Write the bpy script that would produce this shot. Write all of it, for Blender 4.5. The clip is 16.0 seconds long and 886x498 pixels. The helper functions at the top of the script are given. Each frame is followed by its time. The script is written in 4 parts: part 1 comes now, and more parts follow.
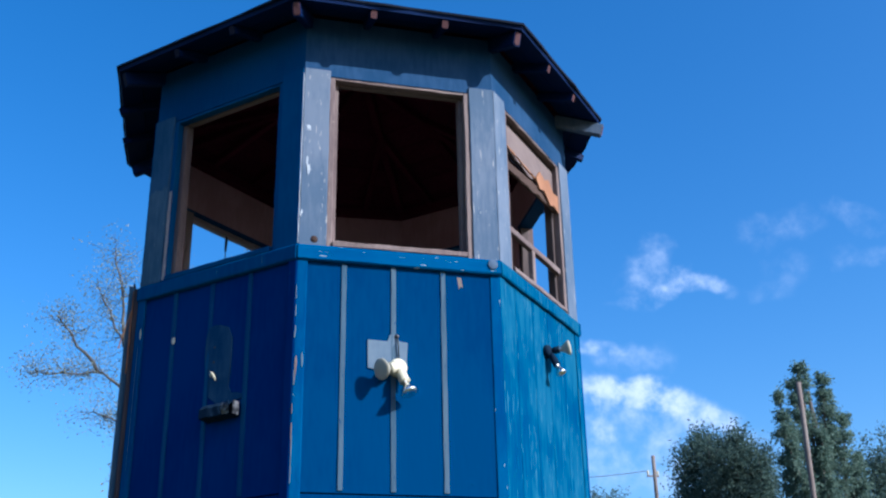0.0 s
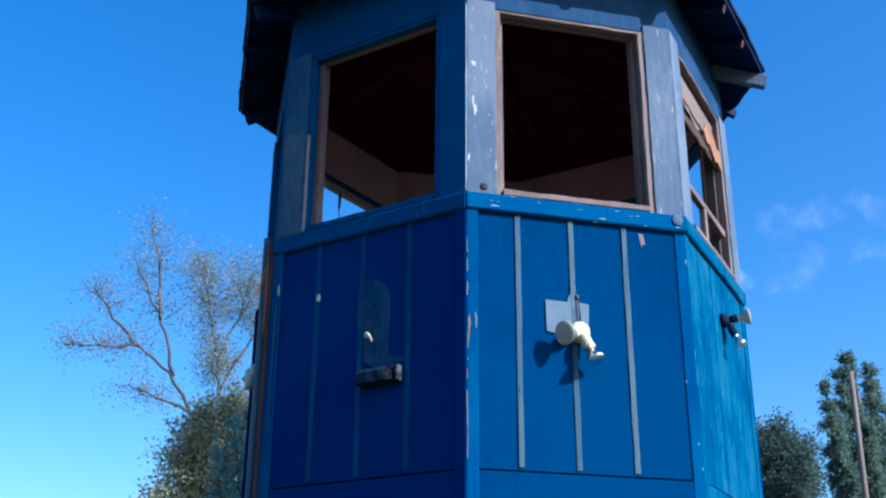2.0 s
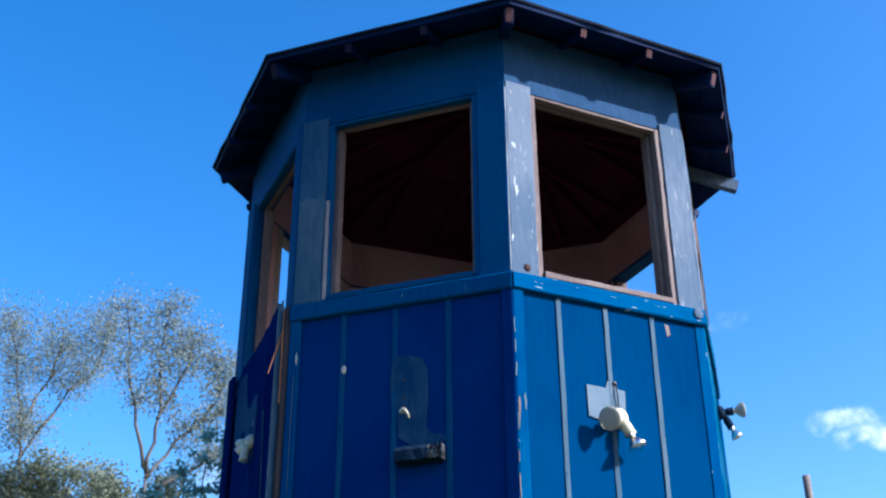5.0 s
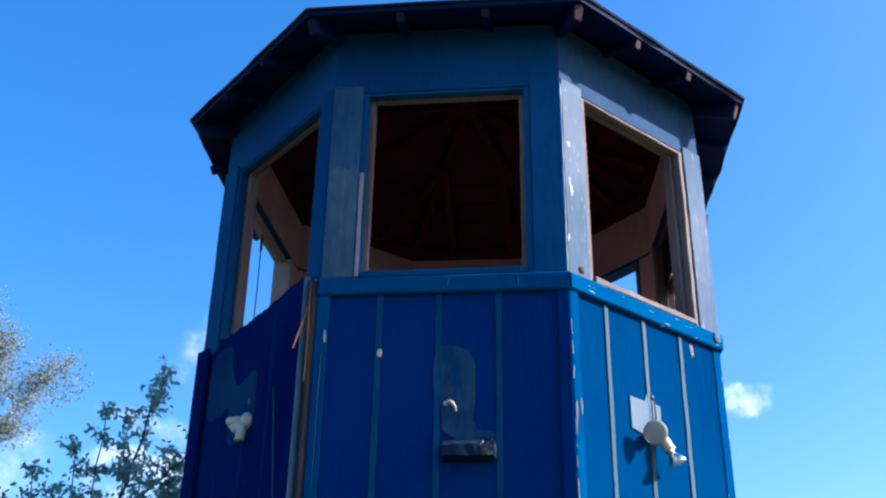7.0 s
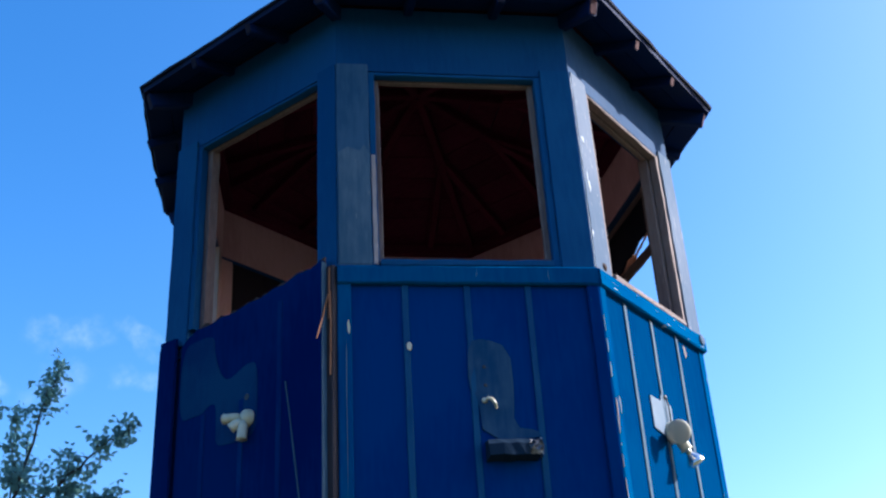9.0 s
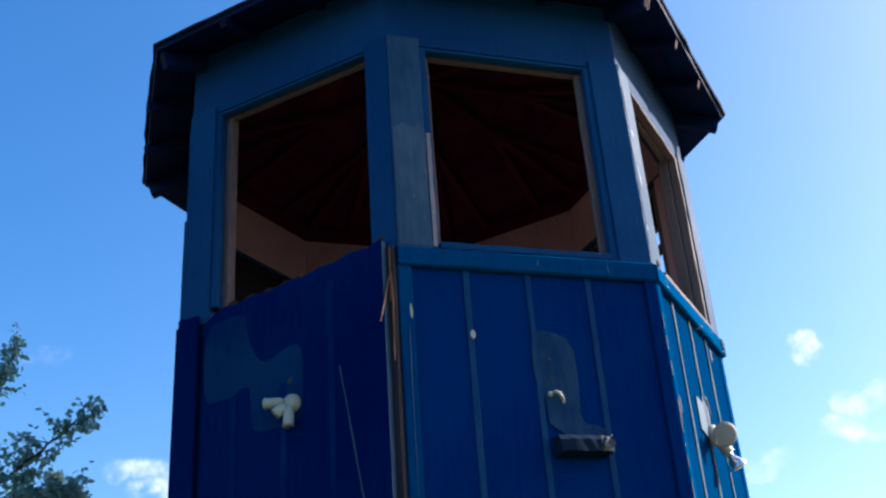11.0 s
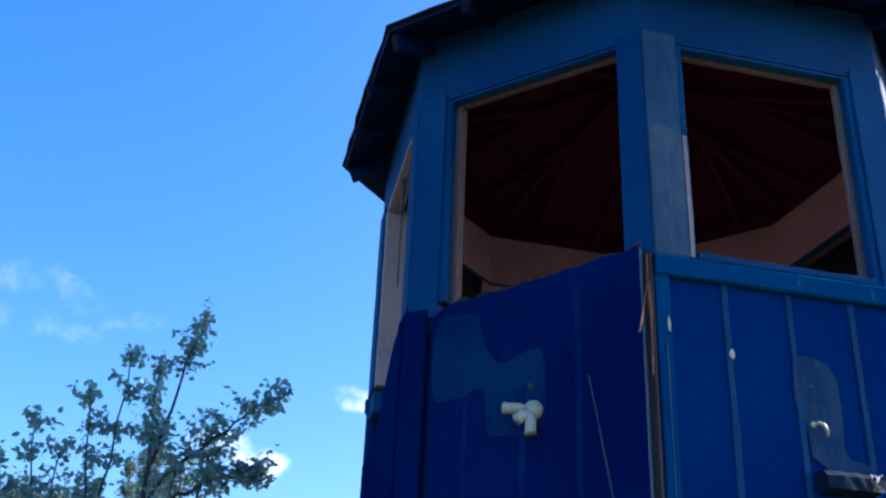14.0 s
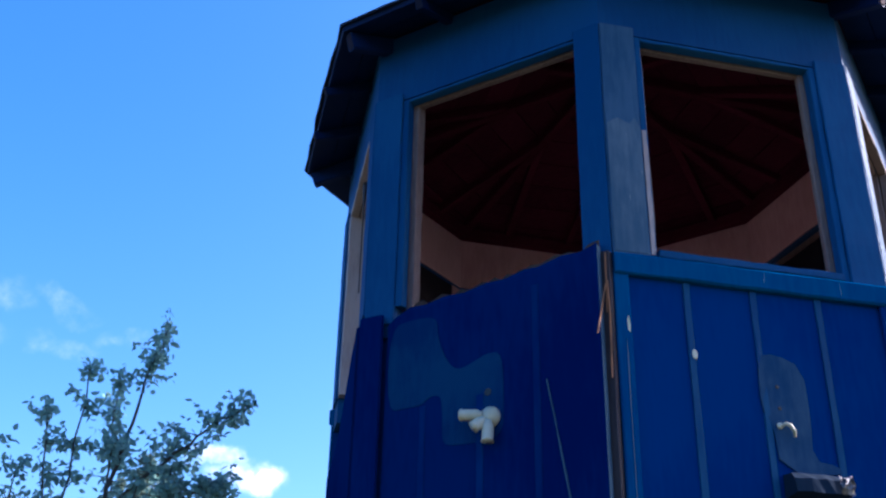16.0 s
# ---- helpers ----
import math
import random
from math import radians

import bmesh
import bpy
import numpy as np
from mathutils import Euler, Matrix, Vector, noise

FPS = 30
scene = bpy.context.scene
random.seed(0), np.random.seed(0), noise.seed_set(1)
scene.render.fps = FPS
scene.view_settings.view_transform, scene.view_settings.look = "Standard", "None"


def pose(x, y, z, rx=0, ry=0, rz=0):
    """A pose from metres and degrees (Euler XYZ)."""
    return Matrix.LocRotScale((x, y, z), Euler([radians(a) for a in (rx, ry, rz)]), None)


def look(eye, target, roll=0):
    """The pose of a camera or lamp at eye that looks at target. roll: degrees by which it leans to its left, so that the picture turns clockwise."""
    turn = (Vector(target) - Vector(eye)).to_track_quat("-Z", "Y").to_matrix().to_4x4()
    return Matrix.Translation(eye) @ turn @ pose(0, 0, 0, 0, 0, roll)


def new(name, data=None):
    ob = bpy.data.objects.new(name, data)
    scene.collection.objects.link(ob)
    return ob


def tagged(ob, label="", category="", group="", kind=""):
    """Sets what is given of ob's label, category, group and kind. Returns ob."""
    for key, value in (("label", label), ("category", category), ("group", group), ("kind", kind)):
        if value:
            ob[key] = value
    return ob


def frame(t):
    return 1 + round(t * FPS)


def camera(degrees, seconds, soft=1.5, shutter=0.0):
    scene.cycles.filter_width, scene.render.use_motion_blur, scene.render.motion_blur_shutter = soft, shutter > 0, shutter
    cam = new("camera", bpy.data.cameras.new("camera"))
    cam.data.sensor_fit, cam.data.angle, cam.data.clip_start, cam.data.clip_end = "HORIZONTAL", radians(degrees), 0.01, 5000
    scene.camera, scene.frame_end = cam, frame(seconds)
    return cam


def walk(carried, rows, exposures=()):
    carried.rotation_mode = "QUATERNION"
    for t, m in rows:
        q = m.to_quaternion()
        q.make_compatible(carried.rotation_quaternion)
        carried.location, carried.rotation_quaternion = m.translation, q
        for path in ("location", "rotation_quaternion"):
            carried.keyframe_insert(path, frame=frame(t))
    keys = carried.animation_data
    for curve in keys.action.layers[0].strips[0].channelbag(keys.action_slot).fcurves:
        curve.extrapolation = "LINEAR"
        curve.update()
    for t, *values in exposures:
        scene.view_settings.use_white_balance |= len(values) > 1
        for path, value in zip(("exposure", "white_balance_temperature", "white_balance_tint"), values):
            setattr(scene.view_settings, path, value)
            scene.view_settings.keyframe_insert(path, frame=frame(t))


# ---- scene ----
cam = camera(44.9, 16.0, soft=2.3)
PATH = [
    (0, (-0.81, -5.234, 1.517), (-0.381, -3.444, 2.301), -1.1),
    (0.5, (-0.931, -5.099, 1.509), (-0.452, -3.313, 2.27), -2.1),
    (1, (-1.087, -4.856, 1.561), (-0.565, -3.086, 2.33), -2.1),
    (1.5, (-1.241, -4.679, 1.599), (-0.723, -2.906, 2.366), -1.3),
    (2, (-1.31, -4.616, 1.59), (-0.909, -2.809, 2.346), 0.5),
    (2.5, (-1.369, -4.66, 1.595), (-1.057, -2.842, 2.368), 1.2),
    (3, (-1.464, -4.637, 1.617), (-1.007, -2.869, 2.434), -0.3),
    (3.5, (-1.573, -4.597, 1.615), (-1.084, -2.866, 2.489), -0.6),
    (6, (-2.621, -3.953, 1.58), (-1.677, -2.428, 2.466), 1.0),
    (6.5, (-2.803, -3.754, 1.568), (-1.789, -2.286, 2.471), 1.7),
    (7, (-2.966, -3.548, 1.587), (-1.862, -2.155, 2.504), 1.0),
    (7.5, (-3.126, -3.32, 1.605), (-1.937, -2.011, 2.54), -0.3),
    (8, (-3.255, -3.128, 1.634), (-2.008, -1.912, 2.617), -1.7),
    (8.5, (-3.397, -2.912, 1.63), (-2.055, -1.78, 2.588), -2.8),
    (11, (-3.764, -2.018, 1.689), (-2.188, -1.194, 2.604), -4.3),
    (11.5, (-3.772, -1.884, 1.707), (-2.184, -1.103, 2.639), -4.0),
    (12, (-3.782, -1.766, 1.734), (-2.187, -1.038, 2.695), -4.3),
    (12.5, (-3.844, -1.612, 1.777), (-2.27, -0.91, 2.789), -3.0),
    (13, (-3.902, -1.557, 1.8), (-2.336, -0.788, 2.778), -1.4),
    (13.5, (-3.923, -1.548, 1.814), (-2.395, -0.64, 2.732), 0.6),
    (14, (-3.899, -1.504, 1.793), (-2.405, -0.534, 2.703), 2.5),
    (14.5, (-3.883, -1.493, 1.8), (-2.427, -0.45, 2.69), 3.4),
    (15, (-3.864, -1.488, 1.842), (-2.378, -0.471, 2.713), 1.9),
    (15.5, (-3.805, -1.479, 1.859), (-2.288, -0.519, 2.742), 1.1),
    (16, (-3.738, -1.55, 1.829), (-2.245, -0.594, 2.755), 1.2),
]
walk(cam, [(t, look(eye, target, roll)) for t, eye, target, roll in PATH], exposures=[(0, 0.82, 5330, 11), (1.4, 0.90, 5280, 11), (2.0, 1.02, 5200, 10), (2.5, 1.24, 5150, 9), (3.0, 1.20, 5150, 10), (3.5, 0.97, 5200, 11), (6, 1.42, 5540, 13), (8.7, 1.44, 5780, 15), (11, 1.22, 6120, 15), (12, 0.94, 6400, 13), (12.6, 0.80, 6300, 13), (13.0, 0.95, 6100, 14), (13.4, 1.27, 5830, 16), (14.2, 1.64, 5660, 23), (16, 1.69, 5620, 26)])

# ---- light ----
SUN_FROM = Vector((1.06, -1.0, 0.92)).normalized()
SUN_ELEV = math.asin(SUN_FROM.z)
SUN_TURN = math.atan2(SUN_FROM.x, SUN_FROM.y)

world = bpy.data.worlds.new("world")
scene.world = world
world.use_nodes = True


def node(tree, kind, **settings):
    n = tree.nodes.new(kind)
    for key, value in settings.items():
        setattr(n, key, value)
    return n


def build_sky():
    """Clear blue sky with a few small fair-weather clouds near the horizon."""
    nt = world.node_tree
    nt.nodes.clear()
    out = node(nt, "ShaderNodeOutputWorld")
    back = node(nt, "ShaderNodeBackground")
    sky = node(nt, "ShaderNodeTexSky", sky_type="NISHITA", sun_disc=False, sun_elevation=SUN_ELEV,
               sun_rotation=SUN_TURN, air_density=SKY_AIR, dust_density=SKY_DUST, ozone_density=SKY_OZONE)
    co = node(nt, "ShaderNodeTexCoord")
    puff = node(nt, "ShaderNodeTexNoise")
    puff.inputs["Scale"].default_value = 44.0
    puff.inputs["Detail"].default_value = 6.0
    puff.inputs["Roughness"].default_value = 0.58
    nt.links.new(co.outputs["Generated"], puff.inputs["Vector"])
    swirl = node(nt, "ShaderNodeTexNoise")
    swirl.inputs["Scale"].default_value, swirl.inputs["Detail"].default_value = 9.0, 5.0
    nt.links.new(co.outputs["Generated"], swirl.inputs["Vector"])
    centred = node(nt, "ShaderNodeVectorMath", operation="SUBTRACT")
    centred.inputs[1].default_value = (0.5, 0.5, 0.5)
    nt.links.new(swirl.outputs["Color"], centred.inputs[0])
    small = node(nt, "ShaderNodeVectorMath", operation="SCALE")
    small.inputs["Scale"].default_value = 0.14
    nt.links.new(centred.outputs[0], small.inputs[0])
    warped = node(nt, "ShaderNodeVectorMath", operation="ADD")
    nt.links.new(co.outputs["Generated"], warped.inputs[0])
    nt.links.new(small.outputs[0], warped.inputs[1])
    total = None
    for (x, y, z), wide, high, gain in CLOUDS:
        d = Vector((x, y, z)).normalized()
        side = Vector((-d.y, d.x, 0)).normalized()
        up = d.cross(side) * -1
        terms = []
        for axis, size in ((side, wide), (up, high)):
            dot = node(nt, "ShaderNodeVectorMath", operation="DOT_PRODUCT")
            dot.inputs[1].default_value = axis / size
            nt.links.new(warped.outputs[0], dot.inputs[0])
            off = node(nt, "ShaderNodeMath", operation="SUBTRACT")
            off.inputs[1].default_value = d.dot(axis) / size
            nt.links.new(dot.outputs["Value"], off.inputs[0])
            sq = node(nt, "ShaderNodeMath", operation="POWER")
            sq.inputs[1].default_value = 2.0
            ab = node(nt, "ShaderNodeMath", operation="ABSOLUTE")
            nt.links.new(off.outputs[0], ab.inputs[0])
            nt.links.new(ab.outputs[0], sq.inputs[0])
            terms.append(sq)
        add = node(nt, "ShaderNodeMath", operation="ADD")
        nt.links.new(terms[0].outputs[0], add.inputs[0])
        nt.links.new(terms[1].outputs[0], add.inputs[1])
        fall = node(nt, "ShaderNodeMapRange", interpolation_type="SMOOTHSTEP")
        fall.inputs["From Min"].default_value, fall.inputs["From Max"].default_value = 2.2, 0.0
        fall.inputs["To Min"].default_value, fall.inputs["To Max"].default_value = 0.0, gain
        nt.links.new(add.outputs[0], fall.inputs["Value"])
        # the cloud lies on one side of the sky only
        front = node(nt, "ShaderNodeVectorMath", operation="DOT_PRODUCT")
        front.inputs[1].default_value = d
        nt.links.new(co.outputs["Generated"], front.inputs[0])
        gate = node(nt, "ShaderNodeMath", operation="GREATER_THAN")
        gate.inputs[1].default_value = 0.5
        nt.links.new(front.outputs["Value"], gate.inputs[0])
        both = node(nt, "ShaderNodeMath", operation="MULTIPLY")
        nt.links.new(fall.outputs[0], both.inputs[0])
        nt.links.new(gate.outputs[0], both.inputs[1])
        if total is None:
            total = both
        else:
            most = node(nt, "ShaderNodeMath", operation="MAXIMUM")
            nt.links.new(total.outputs[0], most.inputs[0])
            nt.links.new(both.outputs[0], most.inputs[1])
            total = most
    sway = node(nt, "ShaderNodeMapRange")
    sway.inputs["From Min"].default_value, sway.inputs["From Max"].default_value = 0.27, 0.62
    sway.clamp = False
    nt.links.new(puff.outputs["Fac"], sway.inputs["Value"])
    mul = node(nt, "ShaderNodeMath", operation="MULTIPLY")
    nt.links.new(total.outputs[0], mul.inputs[0])
    nt.links.new(sway.outputs[0], mul.inputs[1])
    shape = node(nt, "ShaderNodeMapRange", interpolation_type="SMOOTHSTEP")
    shape.inputs["From Min"].default_value, shape.inputs["From Max"].default_value = 0.0, 0.95
    nt.links.new(mul.outputs[0], shape.inputs["Value"])
    mix = node(nt, "ShaderNodeMix", data_type="RGBA")
    nt.links.new(shape.outputs[0], mix.inputs["Factor"])
    deep = node(nt, "ShaderNodeHueSaturation")
    deep.inputs["Saturation"].default_value, deep.inputs["Hue"].default_value = SKY_SATURATION, SKY_HUE
    nt.links.new(sky.outputs["Color"], deep.inputs["Color"])
    nt.links.new(deep.outputs["Color"], mix.inputs[6])
    mix.inputs[7].default_value = CLOUD_WHITE
    nt.links.new(mix.outputs[2], back.inputs["Color"])
    back.inputs["Strength"].default_value = SKY_STRENGTH
    nt.links.new(back.outputs[0], out.inputs["Surface"])


SKY_AIR, SKY_DUST, SKY_OZONE, SKY_STRENGTH = 1.0, 1.7, 2.0, 0.112
SKY_SATURATION, SKY_HUE = 1.40, 0.501
CLOUD_WHITE = (4.3, 4.8, 5.8, 1)
# direction, half width, half height, density
CLOUDS = [
    ((0.414, 0.838, 0.350), 0.040, 0.010, 0.52), ((0.395, 0.846, 0.366), 0.018, 0.014, 0.35),
    ((0.491, 0.785, 0.377), 0.020, 0.014, 0.23), ((0.535, 0.754, 0.384), 0.030, 0.008, 0.21),
    ((0.394, 0.888, 0.236), 0.050, 0.022, 0.92), ((0.43, 0.872, 0.228), 0.040, 0.020, 0.66),
    ((0.40, 0.895, 0.20), 0.10, 0.026, 0.42),
    ((0.771, 0.551, 0.319), 0.026, 0.011, 0.7), ((0.34, 0.893, 0.290), 0.03, 0.013, 0.5),
    ((0.377, 0.879, 0.280), 0.036, 0.018, 0.30), ((0.25, 0.93, 0.24), 0.06, 0.02, 0.45),
    ((0.933, 0.139, 0.333), 0.013, 0.009, 0.85), ((0.952, 0.099, 0.291), 0.022, 0.012, 0.7),
    ((0.956, 0.112, 0.266), 0.034, 0.014, 0.75), ((0.95, 0.203, 0.237), 0.028, 0.012, 0.5),
    ((0.686, 0.666, 0.292), 0.022, 0.008, 0.55), ((0.494, 0.797, 0.347), 0.028, 0.010, 0.22),
    ((0.549, 0.755, 0.357), 0.026, 0.010, 0.24), ((0.59, 0.718, 0.368), 0.028, 0.008, 0.26),
    ((0.712, 0.646, 0.273), 0.030, 0.019, 1.05), ((0.754, 0.574, 0.318), 0.018, 0.011, 0.6),
]
build_sky()

sun_data = bpy.data.lights.new("sun", "SUN")
sun_data.energy, sun_data.angle, sun_data.color = 5.0, radians(0.6), (1.0, 0.95, 0.86)
sun = new("sun", sun_data)
sun.matrix_world = look((20 * SUN_FROM.x, 20 * SUN_FROM.y, 20 * SUN_FROM.z), (0, 0, 0))


# ---- materials ----
def material(name, base, second, rough=0.6, metal=0.0, grain=(6, 6, 1.2), amount=0.5, bump=0.25, patch=1.6, flake=None,
             flake_at=0.68, spread=0.10, spec=0.35):
    """Two tones in large stains, fine grain along the material's stretch, relief, and worn flakes of a third colour."""
    m = bpy.data.materials.new(name)
    m.use_nodes = True
    nt = m.node_tree
    bsdf = nt.nodes["Principled BSDF"]
    co = node(nt, "ShaderNodeTexCoord")
    info = node(nt, "ShaderNodeObjectInfo")
    shift = node(nt, "ShaderNodeVectorMath", operation="SCALE")
    shift.inputs[0].default_value = (3.1, 7.7, 5.3)
    nt.links.new(info.outputs["Random"], shift.inputs["Scale"])
    place = node(nt, "ShaderNodeVectorMath", operation="ADD")
    nt.links.new(co.outputs["Object"], place.inputs[0])
    nt.links.new(shift.outputs[0], place.inputs[1])
    stretch = node(nt, "ShaderNodeVectorMath", operation="MULTIPLY")
    stretch.inputs[1].default_value = grain
    nt.links.new(place.outputs[0], stretch.inputs[0])
    fine = node(nt, "ShaderNodeTexNoise")
    fine.inputs["Scale"].default_value, fine.inputs["Detail"].default_value = 9.0, 8.0
    nt.links.new(stretch.outputs[0], fine.inputs["Vector"])
    broad = node(nt, "ShaderNodeTexNoise")
    broad.inputs["Scale"].default_value, broad.inputs["Detail"].default_value = patch, 5.0
    nt.links.new(place.outputs[0], broad.inputs["Vector"])
    both = node(nt, "ShaderNodeMath", operation="MULTIPLY_ADD")
    both.inputs[1].default_value = amount
    nt.links.new(fine.outputs["Fac"], both.inputs[0])
    nt.links.new(broad.outputs["Fac"], both.inputs[2])
    ramp = node(nt, "ShaderNodeMapRange", interpolation_type="SMOOTHSTEP")
    ramp.inputs["From Min"].default_value = 0.40 + amount * 0.32
    ramp.inputs["From Max"].default_value = 0.62 + amount * 0.62
    nt.links.new(both.outputs[0], ramp.inputs["Value"])
    mix = node(nt, "ShaderNodeMix", data_type="RGBA")
    mix.inputs[6].default_value, mix.inputs[7].default_value = (*base, 1), (*second, 1)
    nt.links.new(ramp.outputs[0], mix.inputs["Factor"])
    colour = mix.outputs[2]
    if flake:
        chips = node(nt, "ShaderNodeTexNoise")
        chips.inputs["Scale"].default_value, chips.inputs["Detail"].default_value = 14.0, 6.0
        nt.links.new(stretch.outputs[0], chips.inputs["Vector"])
        cut = node(nt, "ShaderNodeMapRange")
        cut.inputs["From Min"].default_value, cut.inputs["From Max"].default_value = flake_at, flake_at + 0.03
        nt.links.new(chips.outputs["Fac"], cut.inputs["Value"])
        top = node(nt, "ShaderNodeMix", data_type="RGBA")
        top.inputs[7].default_value = (*flake, 1)
        nt.links.new(cut.outputs[0], top.inputs["Factor"])
        nt.links.new(colour, top.inputs[6])
        colour = top.outputs[2]
    vary = node(nt, "ShaderNodeHueSaturation")
    value = node(nt, "ShaderNodeMapRange")
    value.inputs["To Min"].default_value, value.inputs["To Max"].default_value = 1 - spread, 1 + spread
    nt.links.new(info.outputs["Random"], value.inputs["Value"])
    nt.links.new(value.outputs[0], vary.inputs["Value"])
    nt.links.new(colour, vary.inputs["Color"])
    nt.links.new(vary.outputs[0], bsdf.inputs["Base Color"])
    gloss = node(nt, "ShaderNodeMapRange")
    gloss.inputs["To Min"].default_value, gloss.inputs["To Max"].default_value = max(0.05, rough - 0.12), min(1, rough + 0.15)
    nt.links.new(fine.outputs["Fac"], gloss.inputs["Value"])
    nt.links.new(gloss.outputs[0], bsdf.inputs["Roughness"])
    bsdf.inputs["Metallic"].default_value = metal
    bsdf.inputs["Specular IOR Level"].default_value = spec
    relief = node(nt, "ShaderNodeBump")
    relief.inputs["Strength"].default_value, relief.inputs["Distance"].default_value = bump, 0.004
    nt.links.new(fine.outputs["Fac"], relief.inputs["Height"])
    nt.links.new(relief.outputs[0], bsdf.inputs["Normal"])
    return m


def leaf_material(name, dark, light):
    m = bpy.data.materials.new(name)
    m.use_nodes = True
    nt = m.node_tree
    bsdf = nt.nodes["Principled BSDF"]
    geo = node(nt, "ShaderNodeNewGeometry")
    mix = node(nt, "ShaderNodeMix", data_type="RGBA")
    mix.inputs[6].default_value, mix.inputs[7].default_value = (*dark, 1), (*light, 1)
    nt.links.new(geo.outputs["Random Per Island"], mix.inputs["Factor"])
    nt.links.new(mix.outputs[2], bsdf.inputs["Base Color"])
    bsdf.inputs["Roughness"].default_value = 0.6
    bsdf.inputs["Specular IOR Level"].default_value = 0.12
    thin = node(nt, "ShaderNodeBsdfTranslucent")
    nt.links.new(mix.outputs[2], thin.inputs["Color"])
    blend = node(nt, "ShaderNodeMixShader")
    blend.inputs[0].default_value = 0.5
    nt.links.new(bsdf.outputs[0], blend.inputs[1])
    nt.links.new(thin.outputs[0], blend.inputs[2])
    nt.links.new(blend.outputs[0], nt.nodes["Material Output"].inputs["Surface"])
    return m


def glass_material(name, tint, rough, through_light=0.85):
    m = bpy.data.materials.new(name)
    m.use_nodes = True
    bsdf = m.node_tree.nodes["Principled BSDF"]
    bsdf.inputs["Base Color"].default_value = (*tint, 1)
    bsdf.inputs["Roughness"].default_value = rough
    bsdf.inputs["Transmission Weight"].default_value = through_light
    bsdf.inputs["IOR"].default_value = 1.3
    return m


BLUE = material("blue_paint", (0.0, 0.0215, 0.112), (0.0, 0.029, 0.128), 0.8, flake=(0.03, 0.08, 0.15), flake_at=0.77, spread=0.05, spec=0.0)
SHEET_BLUE = material("deep_blue_paint", (0.0, 0.009, 0.068), (0.0, 0.015, 0.085), 0.8, flake=(0.02, 0.05, 0.10), flake_at=0.78, spread=0.03, spec=0.0)
# Greener than BLUE: the front's sunlit hue is put into its colour
FRONT_BLUE = material("sunlit_weathered_blue_paint", (0.0, 0.027, 0.093), (0.0, 0.034, 0.105), 0.8, flake=(0.06, 0.13, 0.20), flake_at=0.76, spread=0.05, spec=0.0)
FADED_BLUE = material("sun_faded_blue_paint", (0.0, 0.042, 0.116), (0.012, 0.082, 0.156), 0.8, grain=(7, 7, 0.7), amount=1.0, patch=3.5, flake=(0.035, 0.115, 0.185), flake_at=0.62, spread=0.05, spec=0.0)
TRIM_BLUE = material("trim_blue_paint", (0.0, 0.040, 0.128), (0.001, 0.060, 0.155), 0.8, flake=(0.16, 0.20, 0.24), flake_at=0.72, spread=0.06, spec=0.0)
RAIL_BLUE = material("chipped_rail_paint", (0.0, 0.046, 0.138), (0.001, 0.062, 0.165), 0.8, grain=(1.0, 1.0, 7), flake=(0.20, 0.24, 0.28), flake_at=0.66, spread=0.05, spec=0.0)
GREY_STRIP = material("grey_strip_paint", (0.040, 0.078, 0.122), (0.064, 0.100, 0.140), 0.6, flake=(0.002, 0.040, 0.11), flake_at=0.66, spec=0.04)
# Strips partly overpainted, and GREY_STRIP's tone darkened to paint in side shade
SHADE_STRIP = material("shaded_half_covered_strip_paint", (0.0, 0.036, 0.112), (0.005, 0.056, 0.132), 0.8, grain=(3, 3, 1), patch=3.0, spec=0.15)
SHEET_STRIP = material("deep_blue_strip_paint", (0.0, 0.014, 0.084), (0.001, 0.024, 0.098), 0.8, patch=5.0, spec=0.0)
GREY_BLUE = material("weathered_grey_blue_paint", (0.066, 0.098, 0.148), (0.120, 0.146, 0.195), 0.75, flake=(0.26, 0.26, 0.27), flake_at=0.66, spread=0.10, spec=0.04)
WORN_BLUE = material("worn_pale_blue_paint", (0.036, 0.080, 0.128), (0.078, 0.122, 0.168), 0.7, patch=4.0, amount=0.7, flake=(0.12, 0.15, 0.18), flake_at=0.70, spec=0.05)
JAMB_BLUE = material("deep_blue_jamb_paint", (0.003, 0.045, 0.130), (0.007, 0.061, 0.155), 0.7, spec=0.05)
FRONT_HEADER = material("greyed_header_paint", (0.011, 0.040, 0.096), (0.024, 0.058, 0.124), 0.7, patch=3.0, spec=0.04)
WORN_JAMB = material("thin_jamb_paint", (0.016, 0.056, 0.112), (0.034, 0.080, 0.140), 0.7, patch=4.0, amount=0.7, spec=0.05)
THIN_GREY = material("thin_grey_green_paint", (0.005, 0.035, 0.090), (0.024, 0.060, 0.112), 0.7, patch=7, spec=0.05)
HEADER_BLUE = material("dull_blue_paint", (0.002, 0.039, 0.122), (0.005, 0.053, 0.146), 0.65, spec=0.08)
FRAME_WOOD = material("bare_frame_wood", (0.102, 0.072, 0.070), (0.165, 0.124, 0.114), 0.75, grain=(10, 10, 2), bump=0.5, flake=(0.18, 0.14, 0.12), flake_at=0.66, spec=0.15)
STOP_WOOD = material("brown_stop_wood", (0.060, 0.044, 0.042), (0.095, 0.072, 0.066), 0.7, grain=(10, 10, 2), spec=0.15)
PALE_WOOD = material("pale_unpainted_wood", (0.26, 0.215, 0.21), (0.36, 0.31, 0.30), 0.8, grain=(10, 10, 2), spec=0.1)
